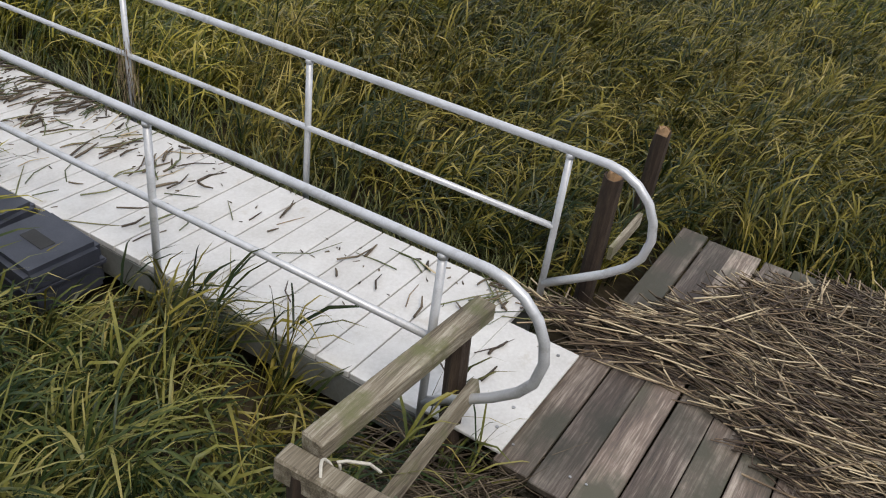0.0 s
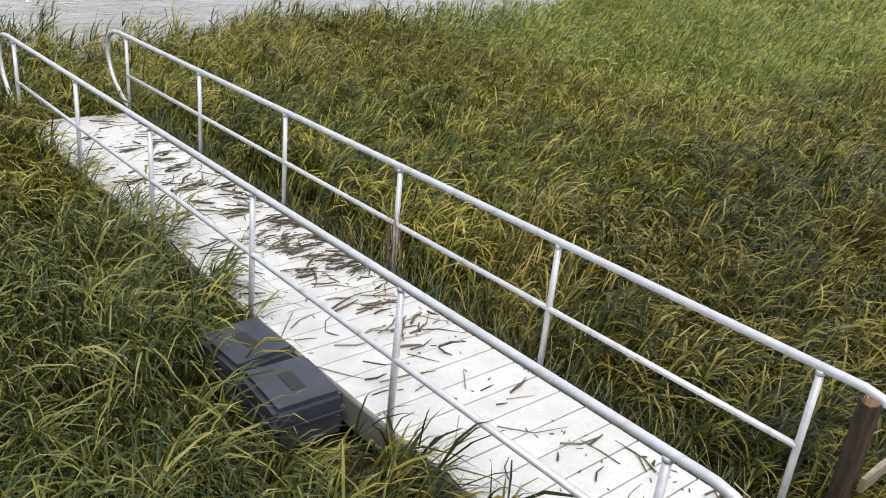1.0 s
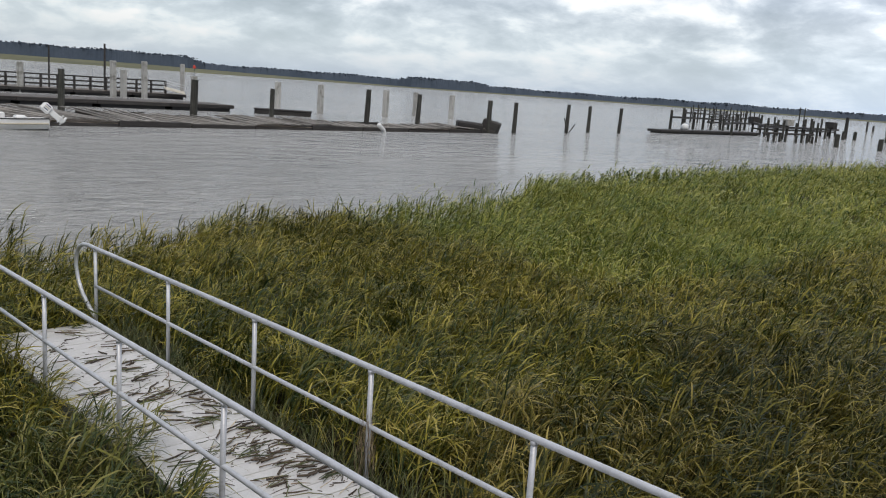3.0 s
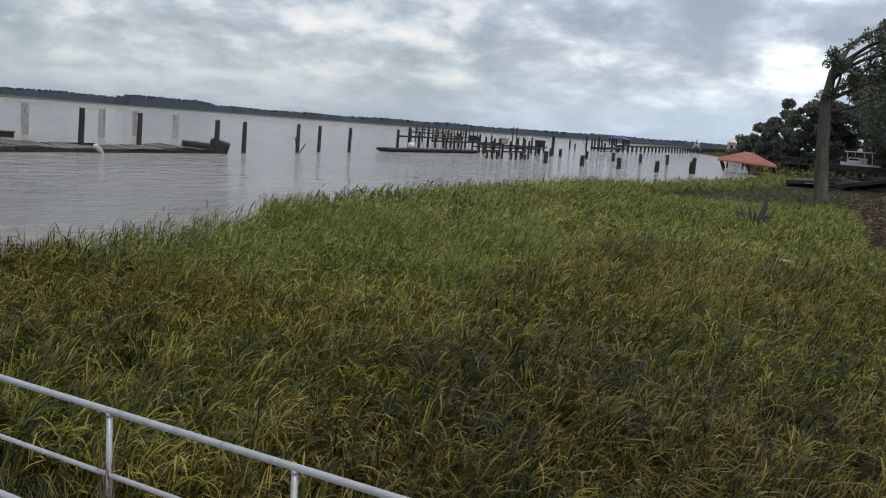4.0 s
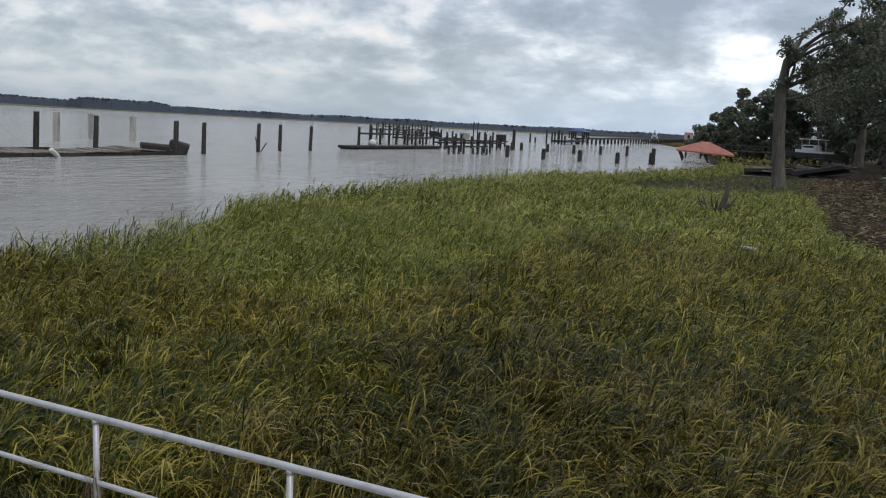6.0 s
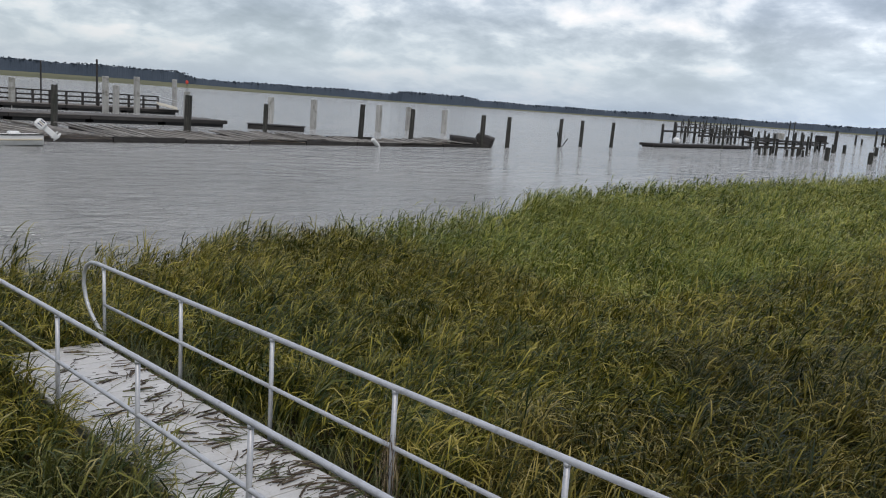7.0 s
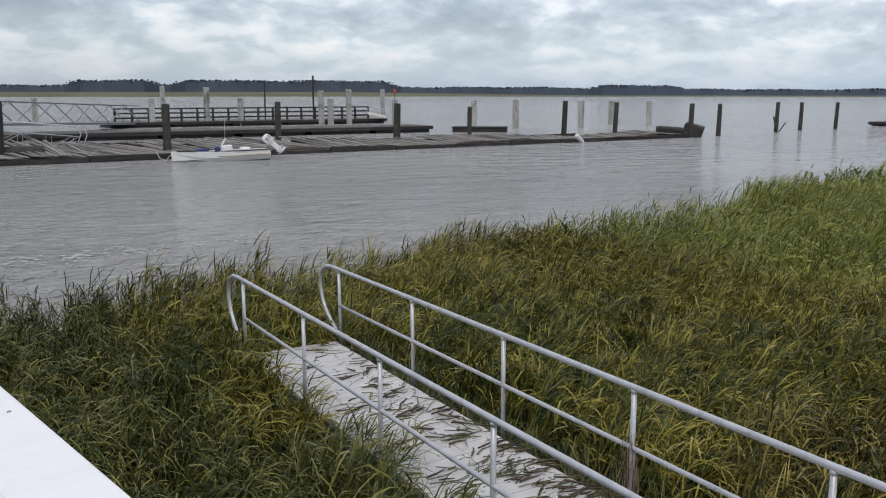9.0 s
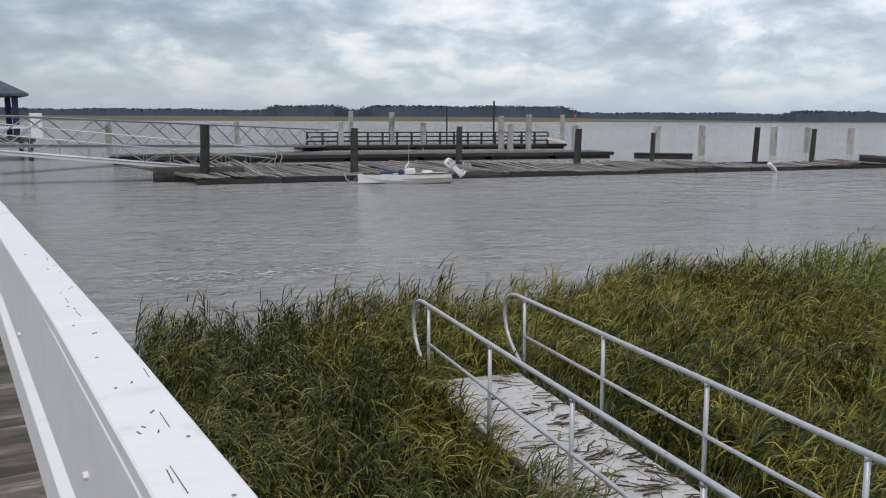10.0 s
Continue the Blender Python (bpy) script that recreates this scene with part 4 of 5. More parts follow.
def make_wrecked_dock():
    g = thing("wrecked_dock", "storm-wrecked floating dock with skewed bleached planks", "dock")
    for k in range(11):
        x0 = 2.6 + 5.1 * k
        w = max(3.0, 10.6 - 0.82 * k)
        bm = bmesh.new()
        dz = 0.10 * math.sin(k * 1.9) - 0.004 * k
        beam(bm, (x0, dock_line(x0), WATER + 0.12 + dz), (x0 + 5.0, dock_line(x0 + 5), WATER + 0.10 + dz), 0.25, 0.34)
        part("front_beam", bm, M_DOCK_DK, g)
        bm = bmesh.new()
        beam(bm, (x0, dock_line(x0) + w, WATER + 0.3 + dz), (x0 + 5.0, dock_line(x0 + 5) + w, WATER + 0.3 + dz), 0.25, 0.34)
        part("back_beam", bm, M_DOCK_DK, g)
        bm = box(bmesh.new(), x0 + 0.5, x0 + 4.4, dock_line(x0) + 0.5, dock_line(x0) + w - 0.4, WATER - 0.2, WATER + 0.18, 0.03)
        part("float", bm, M_BLACK, g)
        bm = box(bmesh.new(), x0 - 0.1, x0 + 5.0, dock_line(x0) + 0.15, dock_line(x0 + 5) + w - 0.1, WATER + 0.185, WATER + 0.225, 0.01)
        part("lower_decking", bm, M_GREY_WOOD, g)
    meshes = [mesh_of("plank", box(bmesh.new(), -0.085, 0.085, 0, 1.0, -0.03, 0.03, 0.008), M_DOCK) for _ in range(3)]
    x, k = 2.8, 0
    while x < 58.4:
        w = max(3.0, 10.6 - 0.82 * (x / 5.1))
        if random.random() > 0.10:
            ob = new("plank", meshes[k % 3])
            ob.parent = g
            skew = (18 if x < 36 else 6) + random.uniform(-8, 8) + 10 * math.sin(x * 0.7)
            z = WATER + 0.33 + 0.09 * math.sin(x * 0.37) + 0.05 * math.sin(x * 1.3) + random.uniform(-0.02, 0.05)
            ob.matrix_basis = pose(x, dock_line(x) - 0.05, z, 2.6 + random.uniform(-0.8, 0.8), random.uniform(-5, 5), skew) @ Matrix.Diagonal((1, w * random.uniform(0.92, 1.06), 1, 1))
        x += 0.185
        k += 1
    for x, y, r, w, h, tilt in ((57.4, 57.2, -40, 1.25, 0.66, 6), (59.5, 56.6, -52, 0.75, 0.9, 16)):
        bm = box(bmesh.new(), -w, w, -0.6, 0.6, -0.5, h, 0.12, 0.12)
        part("broken_float", bm, M_DOCK_DK, g, m=pose(x, y, WATER + 0.32, random.uniform(-8, 8), tilt, r))
    bm = tube(bmesh.new(), [(0.2, 56.4, WATER + 0.3), (5.6, 56.0, WATER + 0.3)], 0.6, 12)
    part("end_float", bm, M_PILE, g, "round grey float under the dock's end")


make_wrecked_dock()


def make_long_dock(name, label, x0, x1, y0, y1, top, railing=False):
    g = thing(name, label, "dock")
    part("deck", box(bmesh.new(), x0, x1, y0, y1, top - 0.09, top, 0.02), M_GREY_WOOD, g)
    n = int((x1 - x0) / 6)
    for k in range(n):
        a, b = x0 + (x1 - x0) * k / n, x0 + (x1 - x0) * (k + 1) / n
        part("fascia", box(bmesh.new(), a, b - 0.05, y0 - 0.08, y0 - 0.003, top - 0.35, top - 0.03, 0.01), M_DOCK_DK, g)
        part("float", box(bmesh.new(), a + 0.3, b - 0.4, y0 + 0.1, y1 - 0.1, WATER - 0.3, top - 0.095, 0.05), M_BLACK, g)
    if railing:
        y = y0 + 1.2
        post = mesh_of("railing_post", box(bmesh.new(), -0.12, 0.12, -0.1, 0.1, 0, 1.5, 0.01), M_DOCK_DK)
        x = x0 + 1.0
        while x < x1 - 2:
            ob = new("railing_post", post)
            ob.parent = g
            ob.matrix_basis = pose(x, y, top)
            x += 1.9
        for z, h in ((1.53, 0.16), (1.0, 0.18), (0.45, 0.2)):
            bm = bmesh.new()
            beam(bm, (x0 + 0.8, y - 0.06, top + z), (x - 1.8, y - 0.06, top + z), 0.12 if z > 1 else 0.05, h)
            part("rail", bm, M_DOCK_DK, g)
    return g


make_long_dock("floating_dock", "long dark floating dock with timber fascia", -3.2, 44.4, 77.6, 82.8, 0.12)
make_long_dock("railed_dock", "far dark dock with timber railings", 17.2, 52.8, 104.6, 112.0, 0.08, True)
ob = thing("float_section", "loose dark floating dock section", "dock", pose(49.1, 76.0, 0, 0, 0, -36))
part("deck", box(bmesh.new(), -2.9, 2.9, -1.2, 1.2, -0.12, -0.02, 0.02), M_DOCK_DK, ob)
part("float", box(bmesh.new(), -2.8, 2.8, -1.15, 1.15, WATER - 0.2, -0.13, 0.05), M_DOCK_DK, ob)
for x, h, top in ((36.8, 0.10, 4.9), (43.4, 0.13, 5.6)):
    thing("light_pole", "thin pole standing on the far dock", "pole", pose(x, 107.5, 0.08), bm=tube(bmesh.new(), [(0, 0, 0), (0, 0, top)], h, 8), mat=M_DOCK_DK)


# ---- truss gangways to the docks ----
def make_truss_ramp(name, label, a, b, width, height, bays, mat, thick=0.05, round_end=True):
    g = thing(name, label, "gangway")
    a, b = Vector(a), Vector(b)
    way = (b - a).normalized()
    side = Vector((way.y, -way.x, 0)).normalized() * width / 2
    up = Vector((0, 0, height))
    bm = bmesh.new()
    beam(bm, a + Vector((0, 0, -0.1)), b + Vector((0, 0, -0.1)), width, 0.2)
    part("deck", bm, M_GEL if round_end else mat, g, "pale gangway deck" if round_end else "")
    for s in (-1, 1):
        o = side * s
        rail = [a + o + up, b + o + up]
        if round_end:
            rail += [b + o + up * 0.93 + way * 0.35, b + o + up * 0.7 + way * 0.48, b + o + way * 0.1]
        part("top_rail", tube(bmesh.new(), rail, thick, 8), mat, g, smooth=True)
        part("bottom_chord", tube(bmesh.new(), [a + o, b + o], thick * 1.3, 8), mat, g, smooth=True)
        if round_end:
            part("mid_rail", tube(bmesh.new(), [a + o + up * 0.6, b + o + up * 0.6], thick * 0.7, 6), mat, g, smooth=True)
        for k in range(bays):
            p, q = a.lerp(b, k / bays) + o, a.lerp(b, (k + 1) / bays) + o
            if round_end:
                part("strut", tube(bmesh.new(), [p, p + up * 0.6], thick * 0.6, 6), M_ALU_FAR, g)
                part("diagonal", tube(bmesh.new(), [p, q + up * 0.6] if k % 2 else [p + up * 0.6, q], thick * 0.6, 6), M_ALU_FAR, g)
            else:
                part("diagonal", tube(bmesh.new(), [p, q + up] if k % 2 else [p + up, q], thick, 6), mat, g)
    return g


make_truss_ramp("access_gangway", "aluminium truss gangway sloping down to the wrecked dock", (-11.4, 56.0, 1.75), (7.7, 58.5, -0.2), 1.35, 1.55, 12, M_ALU, 0.034)
make_truss_ramp("truss_gangway", "long grey aluminium truss gangway behind the docks", (-12.0, 63.8, 1.6), (20.2, 106.0, 0.0), 1.8, 1.95, 15, M_ALU_FAR, 0.055, False)
bm = box(bmesh.new(), -0.8, 0.8, -1.6, 1.6, -0.04, 0.04, 0.01)
g = thing("small_ramp", "small aluminium ramp on the railed dock", "ramp", pose(51.0, 104.2, 0.55, 12, -14, 70) @ Matrix.Scale(0.8, 4))
part("deck", bm, M_TAN, g)
for x in (-0.8, 0.8):
    part("handrail", tube(bmesh.new(), [(x, -1.6, 0), (x, -1.4, 1.0), (x, 1.5, 1.0), (x, 1.6, 0)], 0.04, 6), M_ALU, g)


# ---- moored motor boat ----
def hull(bm, length, beam_w, height, sections=12):
    """A small planing hull: transom at x=0, bow at x=length."""
    rows = []
    for k in range(sections + 1):
        t = k / sections
        w = beam_w / 2 * (1 - max(0, (t - 0.45) / 0.55) ** 2.3)
        w = max(w, 0.03)
        sheer = height * (1 + 0.28 * t ** 2)
        keel = 1.02 * height * max(0, (t - 0.5) / 0.5) ** 2
        x = length * t
        pts = [(-w, sheer), (-w * 0.97, keel + (sheer - keel) * 0.45), (-w * 0.80, keel + (sheer - keel) * 0.12), (0, keel - 0.06), (w * 0.80, keel + (sheer - keel) * 0.12), (w * 0.97, keel + (sheer - keel) * 0.45), (w, sheer)]
        rows.append([bm.verts.new((x, y, z)) for y, z in pts])
    for a, b in zip(rows, rows[1:]):
        for s in range(6):
            bm.faces.new((a[s], b[s], b[s + 1], a[s + 1]))
    bm.faces.new(rows[0])
    inner = [[bm.verts.new((x, y * 0.9, z)) for x, y, z in (r[0].co, r[6].co)] for r in rows]
    floor = [[bm.verts.new((r[0].co.x, r[0].co.y * s * 0.85, height * 0.42)) for s in (1, -1)] for r in rows]
    for i in range(sections):
        bm.faces.new((rows[i][0], inner[i][0], inner[i + 1][0], rows[i + 1][0]))
        bm.faces.new((rows[i][6], rows[i + 1][6], inner[i + 1][1], inner[i][1]))
        bm.faces.new((inner[i][0], floor[i][0], floor[i + 1][0], inner[i + 1][0]))
        bm.faces.new((inner[i][1], inner[i + 1][1], floor[i + 1][1], floor[i][1]))
        bm.faces.new((floor[i][0], floor[i][1], floor[i + 1][1], floor[i + 1][0]))
    bmesh.ops.recalc_face_normals(bm, faces=bm.faces[:])
    return bm


def make_boat():
    g = thing("motor_boat", "small white open motor boat moored at the wrecked dock", "boat", pose(17.5, 51.0, WATER - 0.02, 1.5, 2.5, 171) @ Matrix.Scale(1.06, 4))
    part("hull", hull(bmesh.new(), 5.3, 1.9, 0.62), M_GEL, g, smooth=False)
    for s in (-1, 1):
        part("rub_rail", tube(bmesh.new(), [(0, 0.96 * s, 0.62), (1.5, 0.965 * s, 0.63), (3.0, 0.90 * s, 0.67), (4.2, 0.62 * s, 0.73), (5.0, 0.22 * s, 0.78)], 0.035, 6), M_BLACK, g)
        part("sheer_stripe", tube(bmesh.new(), [(0.05, 0.95 * s, 0.36), (1.5, 0.955 * s, 0.37), (2.6, 0.92 * s, 0.40), (3.7, 0.74 * s, 0.45)], 0.045, 6), M_TAN, g)
    con = part("console", box(bmesh.new(), 2.0, 2.6, -0.35, 0.35, 0.3, 0.95, 0.06), M_GEL, g)
    bm = bmesh.new()
    beam(bm, (2.55, 0, 0.98), (2.30, 0, 1.32), 0.62, 0.03)
    part("windscreen", bm, M_GEL, con)
    part("seat", box(bmesh.new(), 1.0, 1.55, -0.5, 0.5, 0.3, 0.78, 0.08), M_GEL, g)
    part("cushion", box(bmesh.new(), 3.3, 4.0, -0.45, 0.45, 0.62, 0.84, 0.08), M_BLUE, g, "blue canvas cushion")
    part("cushion", box(bmesh.new(), 2.65, 2.95, -0.3, 0.3, 0.62, 0.90, 0.08), M_BLUE, g, "blue canvas cushion")
    part("whip_aerial", tube(bmesh.new(), [(2.4, 0.3, 0.9), (2.3, 0.35, 2.4)], 0.011, 5), M_ALU, g)
    motor = part("outboard_motor", box(bmesh.new(), -0.26, 0.24, -0.18, 0.18, -0.28, 0.30, 0.11), M_GEL, g, "white tilted outboard motor", m=pose(-0.05, 0, 1.12, 0, 46, 0))
    part("leg", box(bmesh.new(), -0.16, 0.14, -0.08, 0.08, -1.0, -0.26, 0.03), M_GEL, motor)
    part("gear_case", tube(bmesh.new(), [(-0.32, 0, -1.02), (-0.1, 0, -1.05), (0.22, 0, -1.02)], [0.05, 0.085, 0.03], 8), M_GEL, motor, smooth=True)
    part("cavitation_plate", box(bmesh.new(), -0.3, 0.2, -0.12, 0.12, -0.86, -0.83), M_GEL, motor)
    for k in range(3):
        part("stripe", box(bmesh.new(), -0.20 + 0.11 * k, -0.15 + 0.11 * k, -0.184, 0.184, -0.1, 0.18), M_TAN if k % 2 else M_NAVY, motor)
    part("mooring_line", tube(bmesh.new(), [(5.2, 0, 0.75), (5.6, -0.3, 0.3), (5.9, -0.6, 0.45), (6.0, -1.6, 0.8)], 0.02, 5), M_ROPE, g)


make_boat()
g = thing("stray_outboard", "white outboard lower unit lying against a piling", "debris", pose(44.9, 54.8, WATER + 0.12, 0, 35, 10) @ Matrix.Scale(0.72, 4))
part("cover", box(bmesh.new(), -0.9, 0.4, -0.25, 0.25, 0.05, 0.42, 0.1), M_GEL, g)
part("shaft", box(bmesh.new(), 0.35, 0.75, -0.12, 0.12, -0.3, 0.35, 0.05), M_GEL, g)


# ---- pavilion at the pier's head ----
def make_pavilion(name, label, m, w, d, eave, ridge, roof_mat, post_mat, post_w, posts, lean=0.0):
    g = thing(name, label, "pavilion", m)
    bm = bmesh.new()
    o = 0.7
    lo = [bm.verts.new((sx * (w / 2 + o), sy * (d / 2 + o), eave)) for sx, sy in ((-1, -1), (1, -1), (1, 1), (-1, 1))]
    tops = [bm.verts.new((-(w - d) / 2 - 0.05 if w > d else -0.05, 0, ridge)), bm.verts.new(((w - d) / 2 + 0.05 if w > d else 0.05, 0, ridge))]
    under = [bm.verts.new(v.co + Vector((0, 0, -0.22))) for v in lo]
    bm.faces.new((lo[0], lo[1], tops[1], tops[0]))
    bm.faces.new((lo[1], lo[2], tops[1]))
    bm.faces.new((lo[2], lo[3], tops[0], tops[1]))
    bm.faces.new((lo[3], lo[0], tops[0]))
    for k in range(4):
        bm.faces.new((under[k], under[(k + 1) % 4], lo[(k + 1) % 4], lo[k]))
    bm.faces.new(under[::-1])
    part("roof", bm, roof_mat, g)
    for x in posts:
        for y in (-d / 2, d / 2):
            bm = bmesh.new()
            beam(bm, (x + lean, y, -0.05), (x, y, eave - 0.2), post_w, post_w)
            part("post", bm, post_mat, g)
    return g


g = make_pavilion("pier_pavilion", "open pavilion with slate-blue hip roof on the pier head", pose(-15.6, 90.0, 1.45, 0, 0, 12), 8.0, 8.0, 4.0, 6.6, M_SLATE, M_NAVY, 0.5, (-3.6, 0, 3.6))
part("platform", box(bmesh.new(), -5, 5, -5, 5, -0.3, -0.06), M_GREY_WOOD, g)
for x in (-4.6, 0, 4.6):
    for y in (-4.6, 4.6):
        part("pile", tube(bmesh.new(), [(x, y, -4), (x, y, -0.3)], 0.22, 8), M_PILE, g)
for y in (-4.95, 4.95):
    part("railing", box(bmesh.new(), -5, 5, y - 0.05, y + 0.05, 0.9, 1.1), M_WHITE, g)
bm = box(bmesh.new(), -0.5, 0.5, -0.5, 0.5, 0, 2.2, 0.05)
thing("white_cabinet", "white painted dock box on the pier head", "box", pose(-9.6, 86.5, 1.5, 0, 0, 12), bm=bm, mat=M_WHITE)

# the collapsed one on the right bank
g = make_pavilion("collapsed_pavilion", "collapsed pavilion with a faded red hip roof at the water's edge", pose(146.5, 24.9, -0.2, 2, 3, -80), 7.6, 6.4, 1.65, 3.2, M_REDROOF, M_PILE, 0.32, (-4, 0, 4), 0.7)


# ---- old pier frames in the river ----
def make_old_pier():
    g = thing("old_pier", "storm-stripped pier of bare dark pilings and stringers", "pier")
    p = Vector((120.9, 75.5))
    q = Vector((172.0, 83.5))
    far = Vector((44.0, 25.0))
    for row, n in ((0, 13), (1, 15), (2, 16)):
        for k in range(n):
            t = k / (n - 1) + random.uniform(-0.012, 0.012)
            c = p.lerp(q, t) + far * row * (0.9 + 0.3 * row)
            h = (2.6, 3.0, 3.4)[row] + random.uniform(-0.8, 0.3)
            part("piling", ragged_post(bmesh.new(), (c.x, c.y, -1.5), (c.x + random.uniform(-0.15, 0.15), c.y, h), 0.22 if row == 0 else 0.17, 8), M_PILE, g)
        for t0, t1, z in ((0.0, 0.55, 1.35), (0.3, 1.0, 0.75)):
            a, b = p.lerp(q, t0) + far * row * (0.9 + 0.3 * row), p.lerp(q, t1) + far * row * (0.9 + 0.3 * row)
            bm = bmesh.new()
            beam(bm, (a.x - 0.8, a.y - 0.3, z + 0.3 * row), (b.x, b.y - 0.3, z + 0.3 * row - 0.1), 0.3, 0.3)
            part("stringer", bm, M_DOCK_DK, g)
    # low bents in front
    for k in range(9):
        x, y = 109.0 + 0.98 * k, 53.4 - 0.3 * k
        if k in (4,):
            continue
        part("piling", ragged_post(bmesh.new(), (x, y, -1.5), (x, y, 0.45 + random.uniform(-0.2, 0.2)), 0.17, 7), M_PILE, g)
    for x0, x1, z in ((108, 111.5, 0.5), (112.2, 117, 0.55)):
        bm = bmesh.new()
        beam(bm, (x0, 53.4 - 0.3 * (x0 - 109), z), (x1, 53.4 - 0.3 * (x1 - 109), z + 0.1), 0.25, 0.22)
        part("cap_beam", bm, M_DOCK_DK, g)
    for k in range(9):
        t = k / 8
        x, y = 134 + 36 * t, 66 + 4 * t
        part("piling", ragged_post(bmesh.new(), (x, y, -1.5), (x, y, 2.1 + random.uniform(-0.6, 0.5)), 0.2, 7), M_PILE, g)
    bm = bmesh.new()
    beam(bm, (132, 65.8, 0.9), (171, 70, 0.7), 0.5, 0.35)
    part("walkway", bm, M_DOCK_DK, g)
    part("walkway", box(bmesh.new(), 138, 166, 68.2, 70.5, 0.2, 0.45, 0.03), M_DOCK_DK, g)
    # crowded bents and gear at the inner end
    rnd = random.Random(14)
    bents = []
    for k in range(14):
        a, r = radians(61.3 + 6.2 * k / 13 + rnd.uniform(-0.2, 0.2)), rnd.choice((134, 142, 158, 163))
        bents.append((r * math.sin(a), r * math.cos(a)))
        part("piling", ragged_post(bmesh.new(), (*bents[-1], -1.5), (*bents[-1], rnd.uniform(1.2, 2.9)), 0.17, 7), M_PILE, g)
    for k in range(0, 12, 3):
        bm = bmesh.new()
        beam(bm, (*bents[k], 0.9 + 0.12 * k % 0.5), (*bents[k + 2], 1.0), 0.3, 0.34)
        part("cap_beam", bm, M_DOCK_DK, g)
    for k in (3, 8, 13):
        part("winch_box", box(bmesh.new(), -0.8, 0.8, -0.6, 0.6, 0, 1.1, 0.08), M_CONC if k == 8 else M_DOCK_DK, g, m=pose(*bents[k], 1.15, 0, 0, 20 * k))
    for x, y in ((158.0, 72.0), (164.5, 74.0)):
        part("tall_pole", tube(bmesh.new(), [(x, y, -1), (x, y, 4.4)], 0.12, 6), M_PILE, g)


make_old_pier()
g = thing("log_dock", "low dark floating dock drifting by the old pier", "dock", pose(99.6, 63.6, WATER, 0, 0, 1))
part("deck", box(bmesh.new(), 0, 28.4, 0, 2.2, 0.15, 0.5, 0.06), M_DOCK_DK, g)
part("float", box(bmesh.new(), 0.4, 28.0, 0.2, 2.0, -0.3, 0.14, 0.05), M_BLACK, g)
thing("white_buoy", "white mooring buoy lying on the floating dock", "buoy", pose(107.5, 65.0, WATER + 0.45), bm=tube(bmesh.new(), [(0, 0, 0), (0, 0, 0.2), (0, 0, 0.7), (0, 0, 0.9)], [0.25, 0.5, 0.5, 0.25], 12), mat=M_GEL, smooth=True)


def make_far_pier():
    g = thing("far_pier", "long distant timber pier on many piles", "pier")
    a, b = Vector((300.0, 95.0)), Vector((640.0, 119.0))
    bm = bmesh.new()
    beam(bm, (*a, 1.3), (*b, 2.9), 3.0, 0.6)
    part("deck", bm, M_DOCK_DK, g)
    bm = bmesh.new()
    beam(bm, (*a, 2.5), (*b, 4.0), 0.3, 0.25)
    part("rail", bm, M_DOCK_DK, g)
    for k in range(46):
        c = a.lerp(b, k / 45)
        part("pile", tube(bmesh.new(), [(c.x, c.y, -1.5), (c.x, c.y, 1.1 + 1.6 * k / 45)], 0.42, 6), M_PILE, g)
    for k in range(16):
        c = a + Vector((-3.0 * k, -3 + random.uniform(-6, 6)))
        part("pile", tube(bmesh.new(), [(c.x, c.y, -1.5), (c.x, c.y, random.uniform(1.2, 4.2))], 0.3, 6), M_PILE, g)
    bm = bmesh.new()
    beam(bm, (258, 88, 0.4), (298, 94, 0.5), 5.0, 0.6)
    part("float", bm, M_DOCK_DK, g)


make_far_pier()
g = make_pavilion("blue_roof_shelter", "distant pier shelter with a blue metal roof", pose(320, 101, 1.3, 0, 0, 6), 10, 5, 2.6, 3.8, M_ROOFBLUE, M_PILE, 0.5, (-6, -2, 2, 6))
g = thing("white_tower", "small pale pink boathouse tower with a white roof", "building", pose(590, 110, 0.9, 0, 0, 10) @ Matrix.Scale(1.4, 4))
part("wall", box(bmesh.new(), -2, 2, -2, 2, 0, 4.6), M_PINKWALL, g)
bm = bmesh.new()
bmesh.ops.create_cone(bm, segments=4, radius1=3.3, radius2=0.05, depth=2.2, cap_ends=True)
part("roof", bm, M_GEL, g, m=pose(0, 0, 5.7, 0, 0, 45))
part("window", box(bmesh.new(), -2.06, -2.0, -0.6, 0.6, 1.8, 3.4), M_BLACK, g)
g = thing("white_hoist", "white boat hoist frame on the far spit", "hoist", pose(560, 126, 0.6, 0, 0, 75) @ Matrix.Scale(1.1, 4))
for s in (-1, 1):
    part("leg", tube(bmesh.new(), [(2.8 * s, 0, 0), (0.8 * s, 0, 4.5), (0, 0, 6.4)], 0.28, 6), M_GEL, g)
    part("brace", tube(bmesh.new(), [(2.2 * s, 0, 1.5), (-1.2 * s, 0, 3.8)], 0.2, 6), M_GEL, g)


